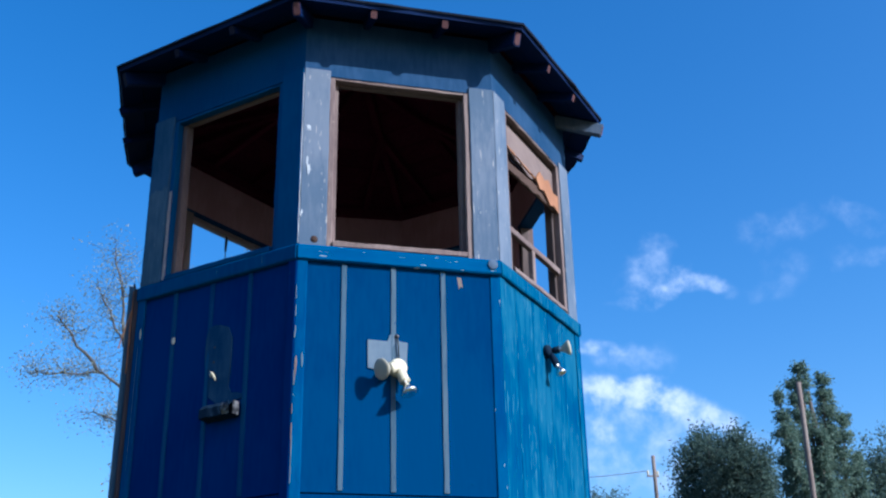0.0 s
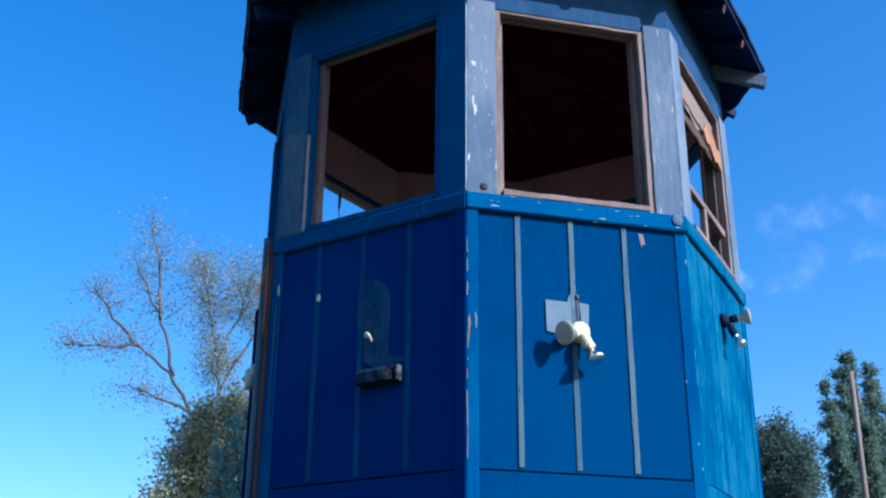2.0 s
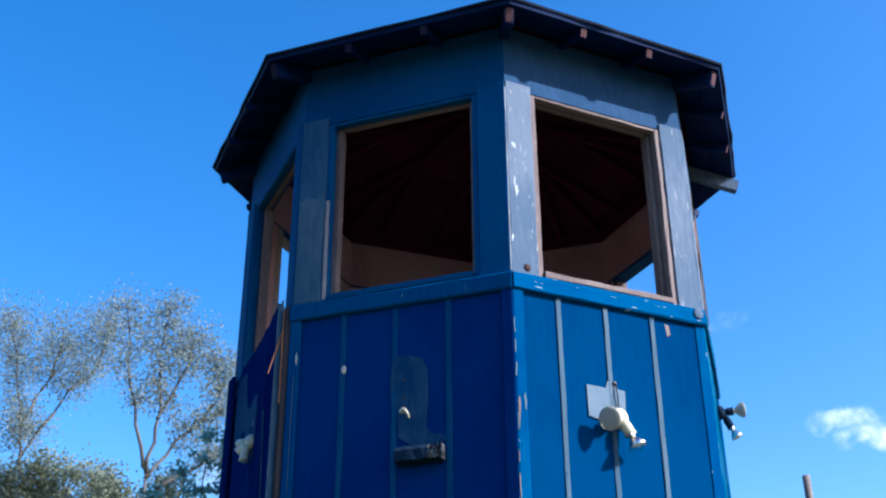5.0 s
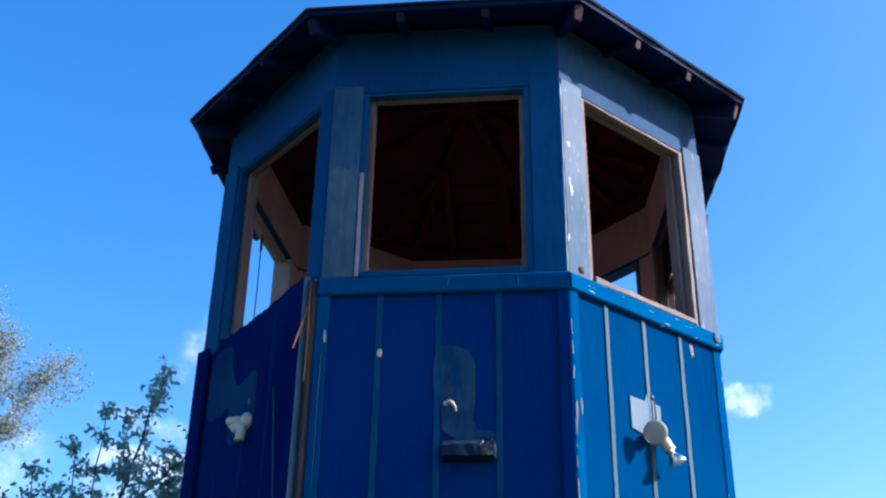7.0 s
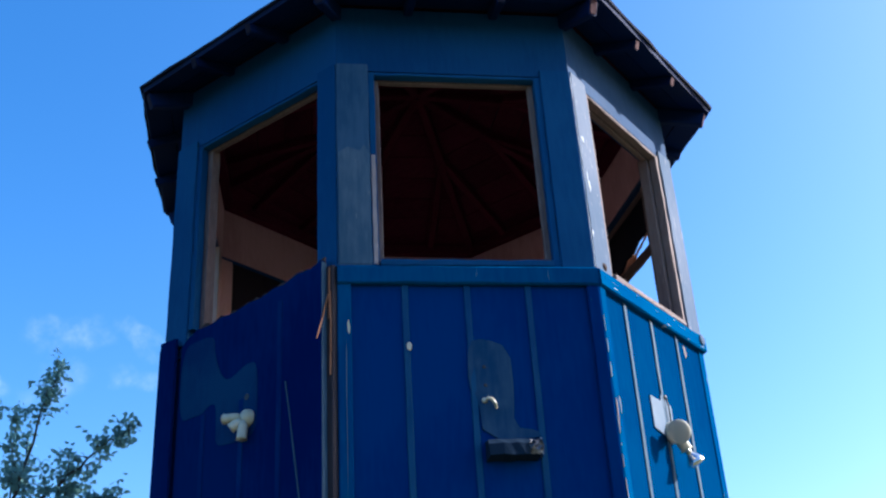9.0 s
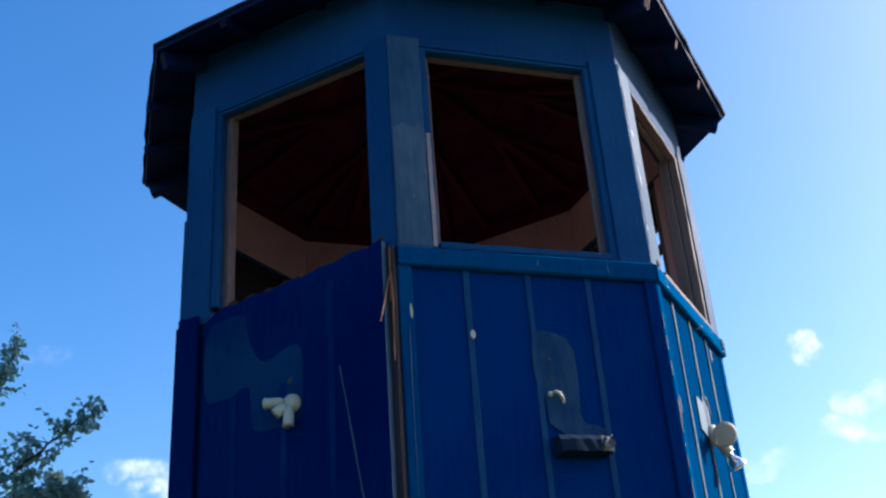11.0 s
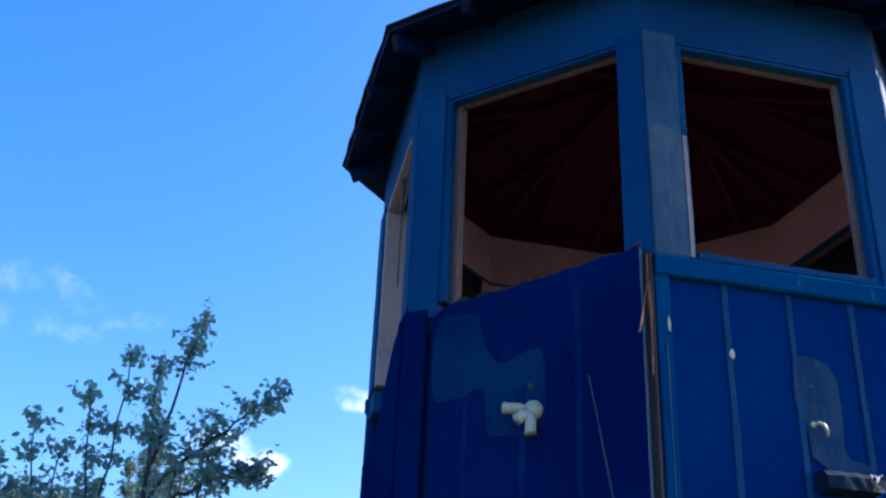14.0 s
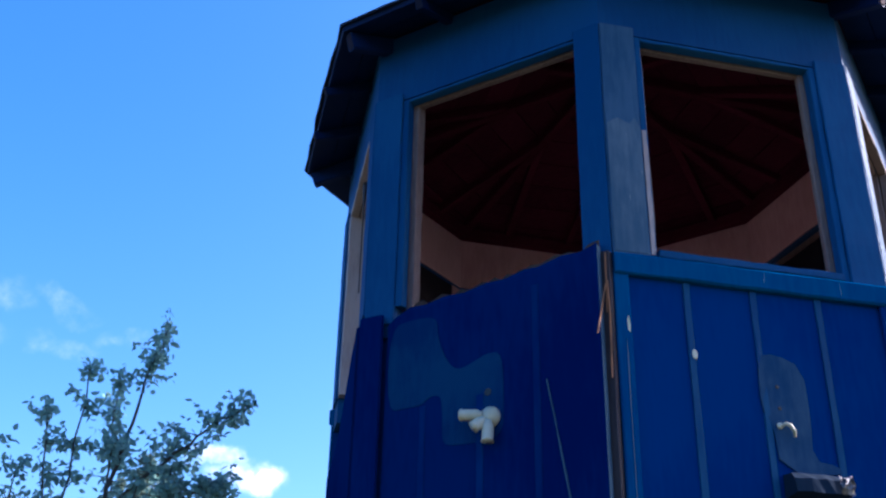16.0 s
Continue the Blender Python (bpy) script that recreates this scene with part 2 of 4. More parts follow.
OLD_WOOD = material("brown_old_wood", (0.035, 0.021, 0.018), (0.060, 0.038, 0.030), 0.8, grain=(12, 12, 1.5), bump=0.6, spec=0.1)
POST_WOOD = material("split_post_wood", (0.024, 0.022, 0.030), (0.042, 0.036, 0.040), 0.8, grain=(14, 14, 1), bump=0.7, spec=0.1)
SPLINTER = material("fresh_split_wood", (0.19, 0.085, 0.045), (0.27, 0.13, 0.07), 0.75, grain=(14, 14, 2), spec=0.15)
LINING = material("cream_lining_board", (0.32, 0.19, 0.205), (0.41, 0.26, 0.27), 0.75, patch=2.5, spec=0.15)
BLACK_BOARD = material("near_black_board", (0.006, 0.006, 0.012), (0.014, 0.012, 0.018), 0.85, spec=0.05)
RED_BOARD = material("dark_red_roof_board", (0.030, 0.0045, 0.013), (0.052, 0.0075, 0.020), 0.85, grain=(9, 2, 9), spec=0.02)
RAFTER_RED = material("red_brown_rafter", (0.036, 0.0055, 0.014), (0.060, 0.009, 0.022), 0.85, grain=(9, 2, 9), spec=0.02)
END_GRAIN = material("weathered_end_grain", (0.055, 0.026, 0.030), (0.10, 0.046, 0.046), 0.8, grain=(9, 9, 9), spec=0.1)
# END_GRAIN's copy with shade put into its colour, for sides out of the sun
SHADE_GRAIN = material("shaded_end_grain", (0.010, 0.012, 0.026), (0.022, 0.020, 0.034), 0.85, grain=(9, 9, 9), spec=0.05)
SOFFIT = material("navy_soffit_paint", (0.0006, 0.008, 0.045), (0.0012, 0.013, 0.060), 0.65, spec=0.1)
ROOFING = material("dark_felt_roofing", (0.005, 0.008, 0.018), (0.010, 0.014, 0.028), 0.85, grain=(8, 8, 8), bump=0.6, spec=0.1)
TEAL = material("thin_teal_paint", (0.0005, 0.019, 0.076), (0.003, 0.034, 0.092), 0.75, patch=5, spec=0.04)
BARE_GREY = material("unpainted_grey_patch", (0.075, 0.110, 0.155), (0.10, 0.135, 0.175), 0.7, patch=6, spec=0.15)
PORCELAIN = material("ivory_porcelain", (0.42, 0.38, 0.26), (0.54, 0.49, 0.36), 0.35, bump=0.05, patch=8)
WHITE_CHIP_GLINT = material("white_chip_and_glint", (0.30, 0.33, 0.37), (0.46, 0.48, 0.50), 0.7, grain=(8, 8, 8), patch=9, spec=0.1)
DARK_METAL = material("dull_painted_metal", (0.005, 0.013, 0.028), (0.010, 0.022, 0.040), 0.8, spec=0.03)
TORN_METAL = material("torn_sheet_metal", (0.05, 0.055, 0.065), (0.30, 0.30, 0.31), 0.4, metal=1.0, grain=(4, 4, 4), patch=45, bump=0.6)
BRIGHT_METAL = material("bright_metal", (0.45, 0.45, 0.45), (0.6, 0.6, 0.6), 0.3, metal=1.0, bump=0.1)
WIRE = material("black_cable_sheath", (0.012, 0.012, 0.015), (0.03, 0.03, 0.035), 0.5)
FROSTED = glass_material("frosted_lamp_glass", (0.40, 0.37, 0.30), 0.6, 0.35)
CLEAR = material("silvered_lamp_glass", (0.62, 0.62, 0.60), (0.80, 0.80, 0.78), 0.22, metal=1.0, bump=0.05, patch=30)
SOIL = material("dry_grassy_soil", (0.035, 0.045, 0.016), (0.07, 0.065, 0.035), 0.95, grain=(2, 2, 2), patch=0.4, bump=0.8)
BARK = material("grey_bark", (0.05, 0.045, 0.04), (0.09, 0.08, 0.07), 0.9, grain=(6, 6, 1.5), bump=0.7)
STEM = material("shrub_stem_bark", (0.035, 0.033, 0.028), (0.06, 0.058, 0.048), 0.8)
POLE_WOOD = material("weathered_pole_wood", (0.12, 0.09, 0.08), (0.17, 0.14, 0.125), 0.85, grain=(9, 9, 0.8))
# Alder, dark tree and poplar leaves: haze painted in as paler, bluer greens
LEAF_NEAR = leaf_material("hazed_alder_leaf", (0.13, 0.27, 0.26), (0.26, 0.44, 0.38))
LEAF_FAR = leaf_material("hazed_dark_tree_leaf", (0.045, 0.085, 0.078), (0.115, 0.165, 0.135))
LEAF_POPLAR = leaf_material("hazed_poplar_leaf", (0.070, 0.125, 0.105), (0.170, 0.235, 0.180))
LEAF_THIN = leaf_material("sparse_dry_leaf", (0.155, 0.185, 0.160), (0.30, 0.32, 0.27))
LEAF_OLIVE = leaf_material("olive_leaf", (0.165, 0.19, 0.125), (0.34, 0.35, 0.23))


# ---- mesh helpers ----
def empty(name, x=0.0, y=0.0, z=0.0):
    ob = new(name)
    ob.location = (x, y, z)
    bpy.context.view_layer.update()
    return ob


# how far each corner of the old tower has moved out of a true octagon (x, y), walls and eaves
CORNERS = (-157.5, -112.5, -67.5, -22.5, 22.5, 67.5, 112.5, 157.5)
WALL_SHIFT = ((0.0, 0.0), (0.012, -0.002), (-0.012, 0.018), (-0.034, 0.105), (0.0, 0.03), (0.0, 0.0), (0.08, 0.04), (0.0, 0.0))
EAVE_SHIFT = ((0.0, 0.0), (0.02, -0.01), (0.0, 0.02), (-0.09, 0.02), (-0.04, 0.0), (0.0, 0.0), (-0.01, -0.05), (0.01, -0.05))


def settle(bm, shifts, radius):
    """Moves points with the corners between which they lie."""
    for v in bm.verts:
        a = (math.degrees(math.atan2(v.co.y, v.co.x)) + 157.5) % 360 / 45
        i, f = int(a) % 8, a - int(a)
        k = min(1.3, math.hypot(v.co.x, v.co.y) / radius)
        p, q = shifts[i], shifts[(i + 1) % 8]
        v.co.x += k * (p[0] * (1 - f) + q[0] * f)
        v.co.y += k * (p[1] * (1 - f) + q[1] * f)


def part(name, bm, mat, parent=None, label="", turn=None, smooth=False):
    """Links a bmesh as one mesh object, turned into place, under its thing."""
    if turn is not None:
        bm.transform(turn)
        if parent is not None and (parent.name == "roof" or (parent.parent is not None and parent.parent.name == "roof")):
            settle(bm, EAVE_SHIFT, 1.409)
        else:
            settle(bm, WALL_SHIFT, 1.176)
    base = parent
    origin = Vector((0, 0, 0))
    while base is not None:
        origin += base.location
        base = base.parent
    if origin.length > 0:
        bm.transform(Matrix.Translation(-origin))
    bmesh.ops.recalc_face_normals(bm, faces=bm.faces)
    me = bpy.data.meshes.new(name)
    bm.to_mesh(me)
    bm.free()
    for mt in (mat if isinstance(mat, tuple) else (mat,)):
        me.materials.append(mt)
    if smooth:
        for p in me.polygons:
            p.use_smooth = True
    ob = new(name, me)
    ob.parent = parent
    if label:
        tagged(ob, label)
    return ob


rng = random.Random(7)


def beam(bm, a, b, wide, deep, ch=0.003, n=6, jit=0.0008, bow=0.0):
    """A sawn board from a to b: a rectangle with worn edges, slightly uneven along its length."""
    a, b, wide, deep = Vector(a), Vector(b), Vector(wide) / 2, Vector(deep) / 2
    cw, cd = ch / wide.length, ch / deep.length
    cw, cd = min(cw, 0.4), min(cd, 0.4)
    ring = [(-1 + cw, -1), (1 - cw, -1), (1, -1 + cd), (1, 1 - cd), (1 - cw, 1), (-1 + cw, 1), (-1, 1 - cd), (-1, -1 + cd)]
    rings = []
    for i in range(n + 1):
        f = i / n
        c = a.lerp(b, f) + deep.normalized() * bow * math.sin(math.pi * f)
        rings.append([bm.verts.new(c + wide * u + deep * v + Vector([rng.uniform(-jit, jit) for _ in range(3)])) for u, v in ring])
    for r, s in zip(rings, rings[1:]):
        for i in range(8):
            bm.faces.new((r[i], r[(i + 1) % 8], s[(i + 1) % 8], s[i]))
    bm.faces.new(rings[0][::-1])
    bm.faces.new(rings[-1])
    return bm


def prism(bm, outline, y0, y1, ch=0.0):
    """A sheet in the wall's plane: an outline of (u, z) from y0 (outside) to y1."""
    front = [bm.verts.new((u, y0, z)) for u, z in outline]
    back = [bm.verts.new((u, y1, z)) for u, z in outline]
    bm.faces.new(front)
    bm.faces.new(back[::-1])
    for i in range(len(outline)):
        j = (i + 1) % len(outline)
        bm.faces.new((front[i], back[i], back[j], front[j]))
    return bm


def tube(bm, pts, radii, n=8, cap=True):
    """A round tube along points with a radius at each."""
    pts = [Vector(p) for p in pts]
    rings = []
    for i, p in enumerate(pts):
        d = (pts[min(i + 1, len(pts) - 1)] - pts[max(i - 1, 0)]).normalized()
        ref = Vector((0, 0, 1)) if abs(d.z) < 0.9 else Vector((1, 0, 0))
        u = d.cross(ref).normalized()
        v = d.cross(u)
        rings.append([bm.verts.new(p + radii[i] * (math.cos(2 * math.pi * k / n) * u + math.sin(2 * math.pi * k / n) * v)) for k in range(n)])
    for r, s in zip(rings, rings[1:]):
        for k in range(n):
            bm.faces.new((r[k], r[(k + 1) % n], s[(k + 1) % n], s[k]))
    if cap:
        bm.faces.new(rings[0][::-1])
        bm.faces.new(rings[-1])
    return bm


def B():
    return bmesh.new()


def ragged_sheet(top, z0, y0, y1, bulge):
    """A sheet in columns under a ragged top edge (points of u, z from one side to the other), standing off the wall by bulge(u)."""
    bm = bmesh.new()
    rows = []
    for u, z in top:
        off = bulge(u)
        rows.append([bm.verts.new((u, y - off, h)) for y in (y0, y1) for h in (z0, z)])
    for a, b in zip(rows, rows[1:]):
        for i, j in ((0, 1), (1, 3), (3, 2), (2, 0)):
            bm.faces.new((a[i], a[j], b[j], b[i]))
    for r in (rows[0], rows[-1]):
        bm.faces.new((r[0], r[1], r[3], r[2]))
    return bm


def rounded(outline, times=2):
    """An outline with its corners cut again and again until they are round."""
    for _ in range(times):
        outline = [(p[0] + (q[0] - p[0]) * f, p[1] + (q[1] - p[1]) * f) for p, q in zip(outline, outline[1:] + outline[:1]) for f in (0.25, 0.75)]
    return outline


# ---- ground ----
def build_ground():
    bm = B()
    n, half = 60, 1500.0
    grid = {}
    for i in range(n + 1):
        for j in range(n + 1):
            x = half * ((2 * i / n - 1) ** 3)
            y = half * ((2 * j / n - 1) ** 3)
            z = 0.05 * noise.noise((x * 0.3, y * 0.3, 0)) if max(abs(x), abs(y)) > 2.0 else 0.0
            grid[i, j] = bm.verts.new((x, y, z - 0.03))
    for i in range(n):
        for j in range(n):
            bm.faces.new((grid[i, j], grid[i + 1, j], grid[i + 1, j + 1], grid[i, j + 1]))
    tagged(part("ground", bm, SOIL), "dry grassy soil round the tower", "ground", kind="structure")


build_ground()

# ---- the watchtower ----
SIDE, P = 0.90, -1.0864           # one side of the octagon; the wall's outer plane, seen from its own side
HALF = SIDE / 2
T225 = math.tan(radians(22.5))
SILL, WIN_TOP, WALL_TOP, EAVE_Z, EAVE = 3.30, 4.135, 4.445, 4.405, 1.302
PITCH = 0.36
WALL_IN = 0.09                    # thickness of the wall
tower = empty("watchtower")
tagged(tower, "tall eight-sided wooden watchtower in peeling blue paint with open windows", "watchtower")

FACES = {"front": -90, "west_front": -135, "west": 180, "west_back": 135, "back": 90, "east_back": 45, "east": 0, "east_front": -45}
TURNS = {k: Matrix.Rotation(radians(a + 90), 4, "Z") for k, a in FACES.items()}
BATTENS = {"front": (-0.25, -0.034, 0.188), "west_front": (-0.226, -0.012, 0.202), "west": (-0.199, 0.011, 0.209),
           "east_front": (-0.29, -0.108, 0.066, 0.245)}


def mitred(u, y):
    """How far a side reaches at the depth y of its wall."""
    return math.copysign(-y * T225, u) if abs(u) >= HALF - 1e-6 else u


def sheet(bm, u0, u1, z0, z1, y0, y1):
    """A straight sheet of wall whose ends are cut to the octagon's corners."""
    n = 12 if u1 - u0 > 0.3 else 1
    cols = []
    for i in range(n + 1):
        u = u0 + (u1 - u0) * i / n
        cols.append([bm.verts.new((mitred(u, y), y, z)) for y, z in ((y0, z0), (y0, z1), (y1, z1), (y1, z0))])
    for a, b in zip(cols, cols[1:]):
        for k in range(4):
            bm.faces.new((a[k], b[k], b[(k + 1) % 4], a[(k + 1) % 4]))
    bm.faces.new(cols[0])
    bm.faces.new(cols[-1][::-1])
    return bm


def stand_off(u):
    """How far the loose sheet on the west side stands off the wall."""
    return 0.004 + 0.042 * (max(0.0, u + 0.345) / 0.77) ** 2


def low_panel(key, m):
    """The boarded wall below the windows, its battens, corner boards and rail."""
    if key == "west":
        # a loose sheet with a ragged top edge, standing off at one side
        top = [(0.425, 3.318), (0.37, 3.305), (0.30, 3.312), (0.22, 3.298), (0.17, 3.303), (0.10, 3.290), (0.03, 3.294), (-0.05, 3.282),
               (-0.12, 3.288), (-0.20, 3.276), (-0.26, 3.280), (-0.31, 3.258), (-0.345, 3.235)]
        bm = ragged_sheet(top, 0.02, P - 0.012, P + 0.004, stand_off)
        panel = part("panel", bm, SHEET_BLUE, tower, "loose plywood sheet with a ragged top edge", m)
        bm = sheet(B(), -HALF, HALF, 0.0, 3.22, P + 0.012, P + 0.03)
        part("backing_board", bm, BLUE, tower, "blue boards behind the loose sheet", m)
        edge = random.Random(12)
        torn = []
        for (u, z), (u2, z2) in zip(top, top[1:]):
            for f in (0.0, 0.33, 0.67):
                torn.append((u + (u2 - u) * f, z + (z2 - z) * f + 0.010 + edge.uniform(0.0, 0.016)))
        bm = ragged_sheet(torn, 3.18, P + 0.006, P + 0.011, stand_off)
        part("torn_edge", bm, OLD_WOOD, panel, "torn brown ply along the top edge", m)
        bm = beam(B(), (-0.402, P - 0.029, 0.02), (-0.402, P - 0.029, 3.268), (0.088, 0, 0), (0, 0.018, 0), 0.004, 12, 0.0015)
        part("corner_board", bm, SHEET_BLUE, tower, "", m)
        bm = beam(B(), (0.432, P - 0.013, 0.02), (0.432, P - 0.013, 3.30), (0.034, 0, 0), (0, 0.038, 0), n=12, jit=0.0015)
        part("corner_post", bm, POST_WOOD, tower, "bare split brown corner post", m)
        for a, b, w in (((0.444, P - 0.036, 3.20), (0.446, P - 0.036, 2.98), 0.005), ((0.440, P - 0.038, 3.19), (0.424, P - 0.080, 3.02), 0.004),
                        ((0.442, P - 0.035, 3.29), (0.440, P - 0.038, 3.10), 0.004), ((0.446, P - 0.035, 3.06), (0.443, P - 0.036, 2.90), 0.004)):
            part("splinter", beam(B(), a, b, (w, 0, 0), (0, w, 0), 0.001, 4, 0.0015), SPLINTER, tower, "pale orange splinter of split wood", m)
        bm = B()
        beam(bm, (0.243, P - 0.0135 - stand_off(0.243), 2.93), (0.272, P - 0.0135 - stand_off(0.272), 2.77), (0.004, 0, 0), (0, 0.004, 0), 0.001, 5, 0.001)
        beam(bm, (0.272, P - 0.0135 - stand_off(0.272), 2.77), (0.328, P - 0.0135 - stand_off(0.328), 2.46), (0.005, 0, 0), (0, 0.004, 0), 0.001, 5, 0.001)
        part("split", bm, GREY_STRIP, panel, "pale split running down the sheet", m)
        patch = [(-0.335, 2.931), (-0.26, 2.936), (-0.207, 2.932), (-0.178, 2.954), (-0.15, 2.958), (-0.128, 2.945), (-0.124, 2.86), (-0.123, 2.793), (-0.05, 2.786), (0.09, 2.780),
                 (0.096, 2.90), (0.09, 3.05), (0.035, 3.057), (-0.014, 3.038), (-0.05, 3.026), (-0.084, 3.03), (-0.118, 3.073), (-0.136, 3.12), (-0.148, 3.158), (-0.153, 3.223), (-0.24, 3.232), (-0.335, 3.222)]
        bm = prism(B(), rounded(patch), P - 0.0138, P - 0.0125)
        bmesh.ops.triangulate(bm, faces=bm.faces)
        bmesh.ops.subdivide_edges(bm, edges=bm.edges, cuts=3, use_grid_fill=True)
        for v in bm.verts:
            v.co.y -= stand_off(v.co.x)
        part("bare_patch", bm, TEAL, panel, "patch of thin greenish paint", m)
        y = P - 0.0142 - stand_off(0.04)
        part("cable_hole", tube(B(), [(0.04, y + 0.0012, 2.932), (0.04, y - 0.001, 2.932)], [0.013, 0.011], 12), WIRE, panel, "dark cable hole above the lamp base", m)
        bm = beam(B(), (0.4258, P + 0.0005 - stand_off(0.425), 0.03), (0.4258, P + 0.0005 - stand_off(0.425), 3.312), (0.0016, 0, 0), (0, 0.024, 0), 0.0003, 16, 0.0002)
        part("bare_edge", bm, WORN_BLUE, panel, "worn edge of the sheet", m)
        for u in BATTENS[key]:
            y = P - 0.013 - stand_off(u)
            part("batten", beam(B(), (u, y, 0.05), (u, y, 2.93 if u < 0.1 else 3.24), (0.022, 0, 0), (0, 0.004, 0), 0.001, 8), SHEET_STRIP, panel, "", m)
        return
    if key == "west_back":
        top = [(0.455, 3.25), (0.42, 3.262), (0.40, 3.275), (0.37, 3.28), (0.345, 3.27), (0.30, 3.262), (0.22, 3.25), (0.12, 3.20), (0.02, 3.13), (-0.08, 3.06), (-0.2, 3.02), (-0.44, 3.0)]
        bm = ragged_sheet(top, 0.02, P - 0.014, P + 0.006, lambda u: 0.01 * max(0, (u - 0.1) / 0.3) ** 2)
        part("panel", bm, SHEET_BLUE, tower, "warped plywood sheet with a curved broken top edge", m)
        part("backing_board", sheet(B(), -HALF, HALF, 0.0, 2.98, P + 0.012, P + 0.03), OLD_WOOD, tower, "bare brown boards behind the warped sheet", m)
        return
    skin = FADED_BLUE if key == "east_front" else FRONT_BLUE if key == "front" else BLUE
    panel = part("panel", sheet(B(), -HALF, HALF, 2.278, 3.24, P, P + 0.02), skin, tower, "", m)
    foot = part("panel", sheet(B(), -HALF, HALF, 0.0, 2.271, P - 0.003, P + 0.02), skin, tower, "", m)
    lift = 0.0003 if key == "east_front" else 0.002
    for u in BATTENS.get(key, (-0.23, 0.0, 0.23)):
        part("batten", beam(B(), (u, P - lift, 2.287), (u, P - lift, 3.232), (0.021, 0, 0), (0, 0.0024 if key == "east_front" else 0.006, 0), 0.0006 if key == "east_front" else 0.0015, 10, 0.0002 if key == "east_front" else 0.0012), GREY_STRIP if key == "front" else FADED_BLUE if key == "east_front" else SHADE_STRIP, panel, "", m)
    for s, w in ((-1, 0.046), (1, 0.046)):
        c = s * (HALF + (0.0018 if key == "east_front" or (key == "front" and s > 0) else 0.0048) - w / 2)
        deep = 0.006 if key == "east_front" or (key == "front" and s > 0) else 0.014
        out = P + 0.001 - deep / 2
        part("corner_board", beam(B(), (c, out, 0.02), (c, out, 3.235), (w, 0, 0), (0, deep, 0), 0.002 if deep < 0.01 else 0.004, 14, 0.0008), BLUE if key == "west_front" and s > 0 else FADED_BLUE if key == "east_front" else TRIM_BLUE, tower, "", m)
    part("sill_rail", beam(B(), (-HALF - 0.004, P - 0.007, 3.266), (HALF + 0.004, P - 0.007, 3.266), (0, 0, 0.068), (0, 0.022 if key == "east_front" else 0.032, 0), 0.006, 12, 0.0012),
         RAIL_BLUE if key == "front" else FADED_BLUE if key == "east_front" else TRIM_BLUE, tower, "blue rail with chipped white edge" if key == "front" else "", m)


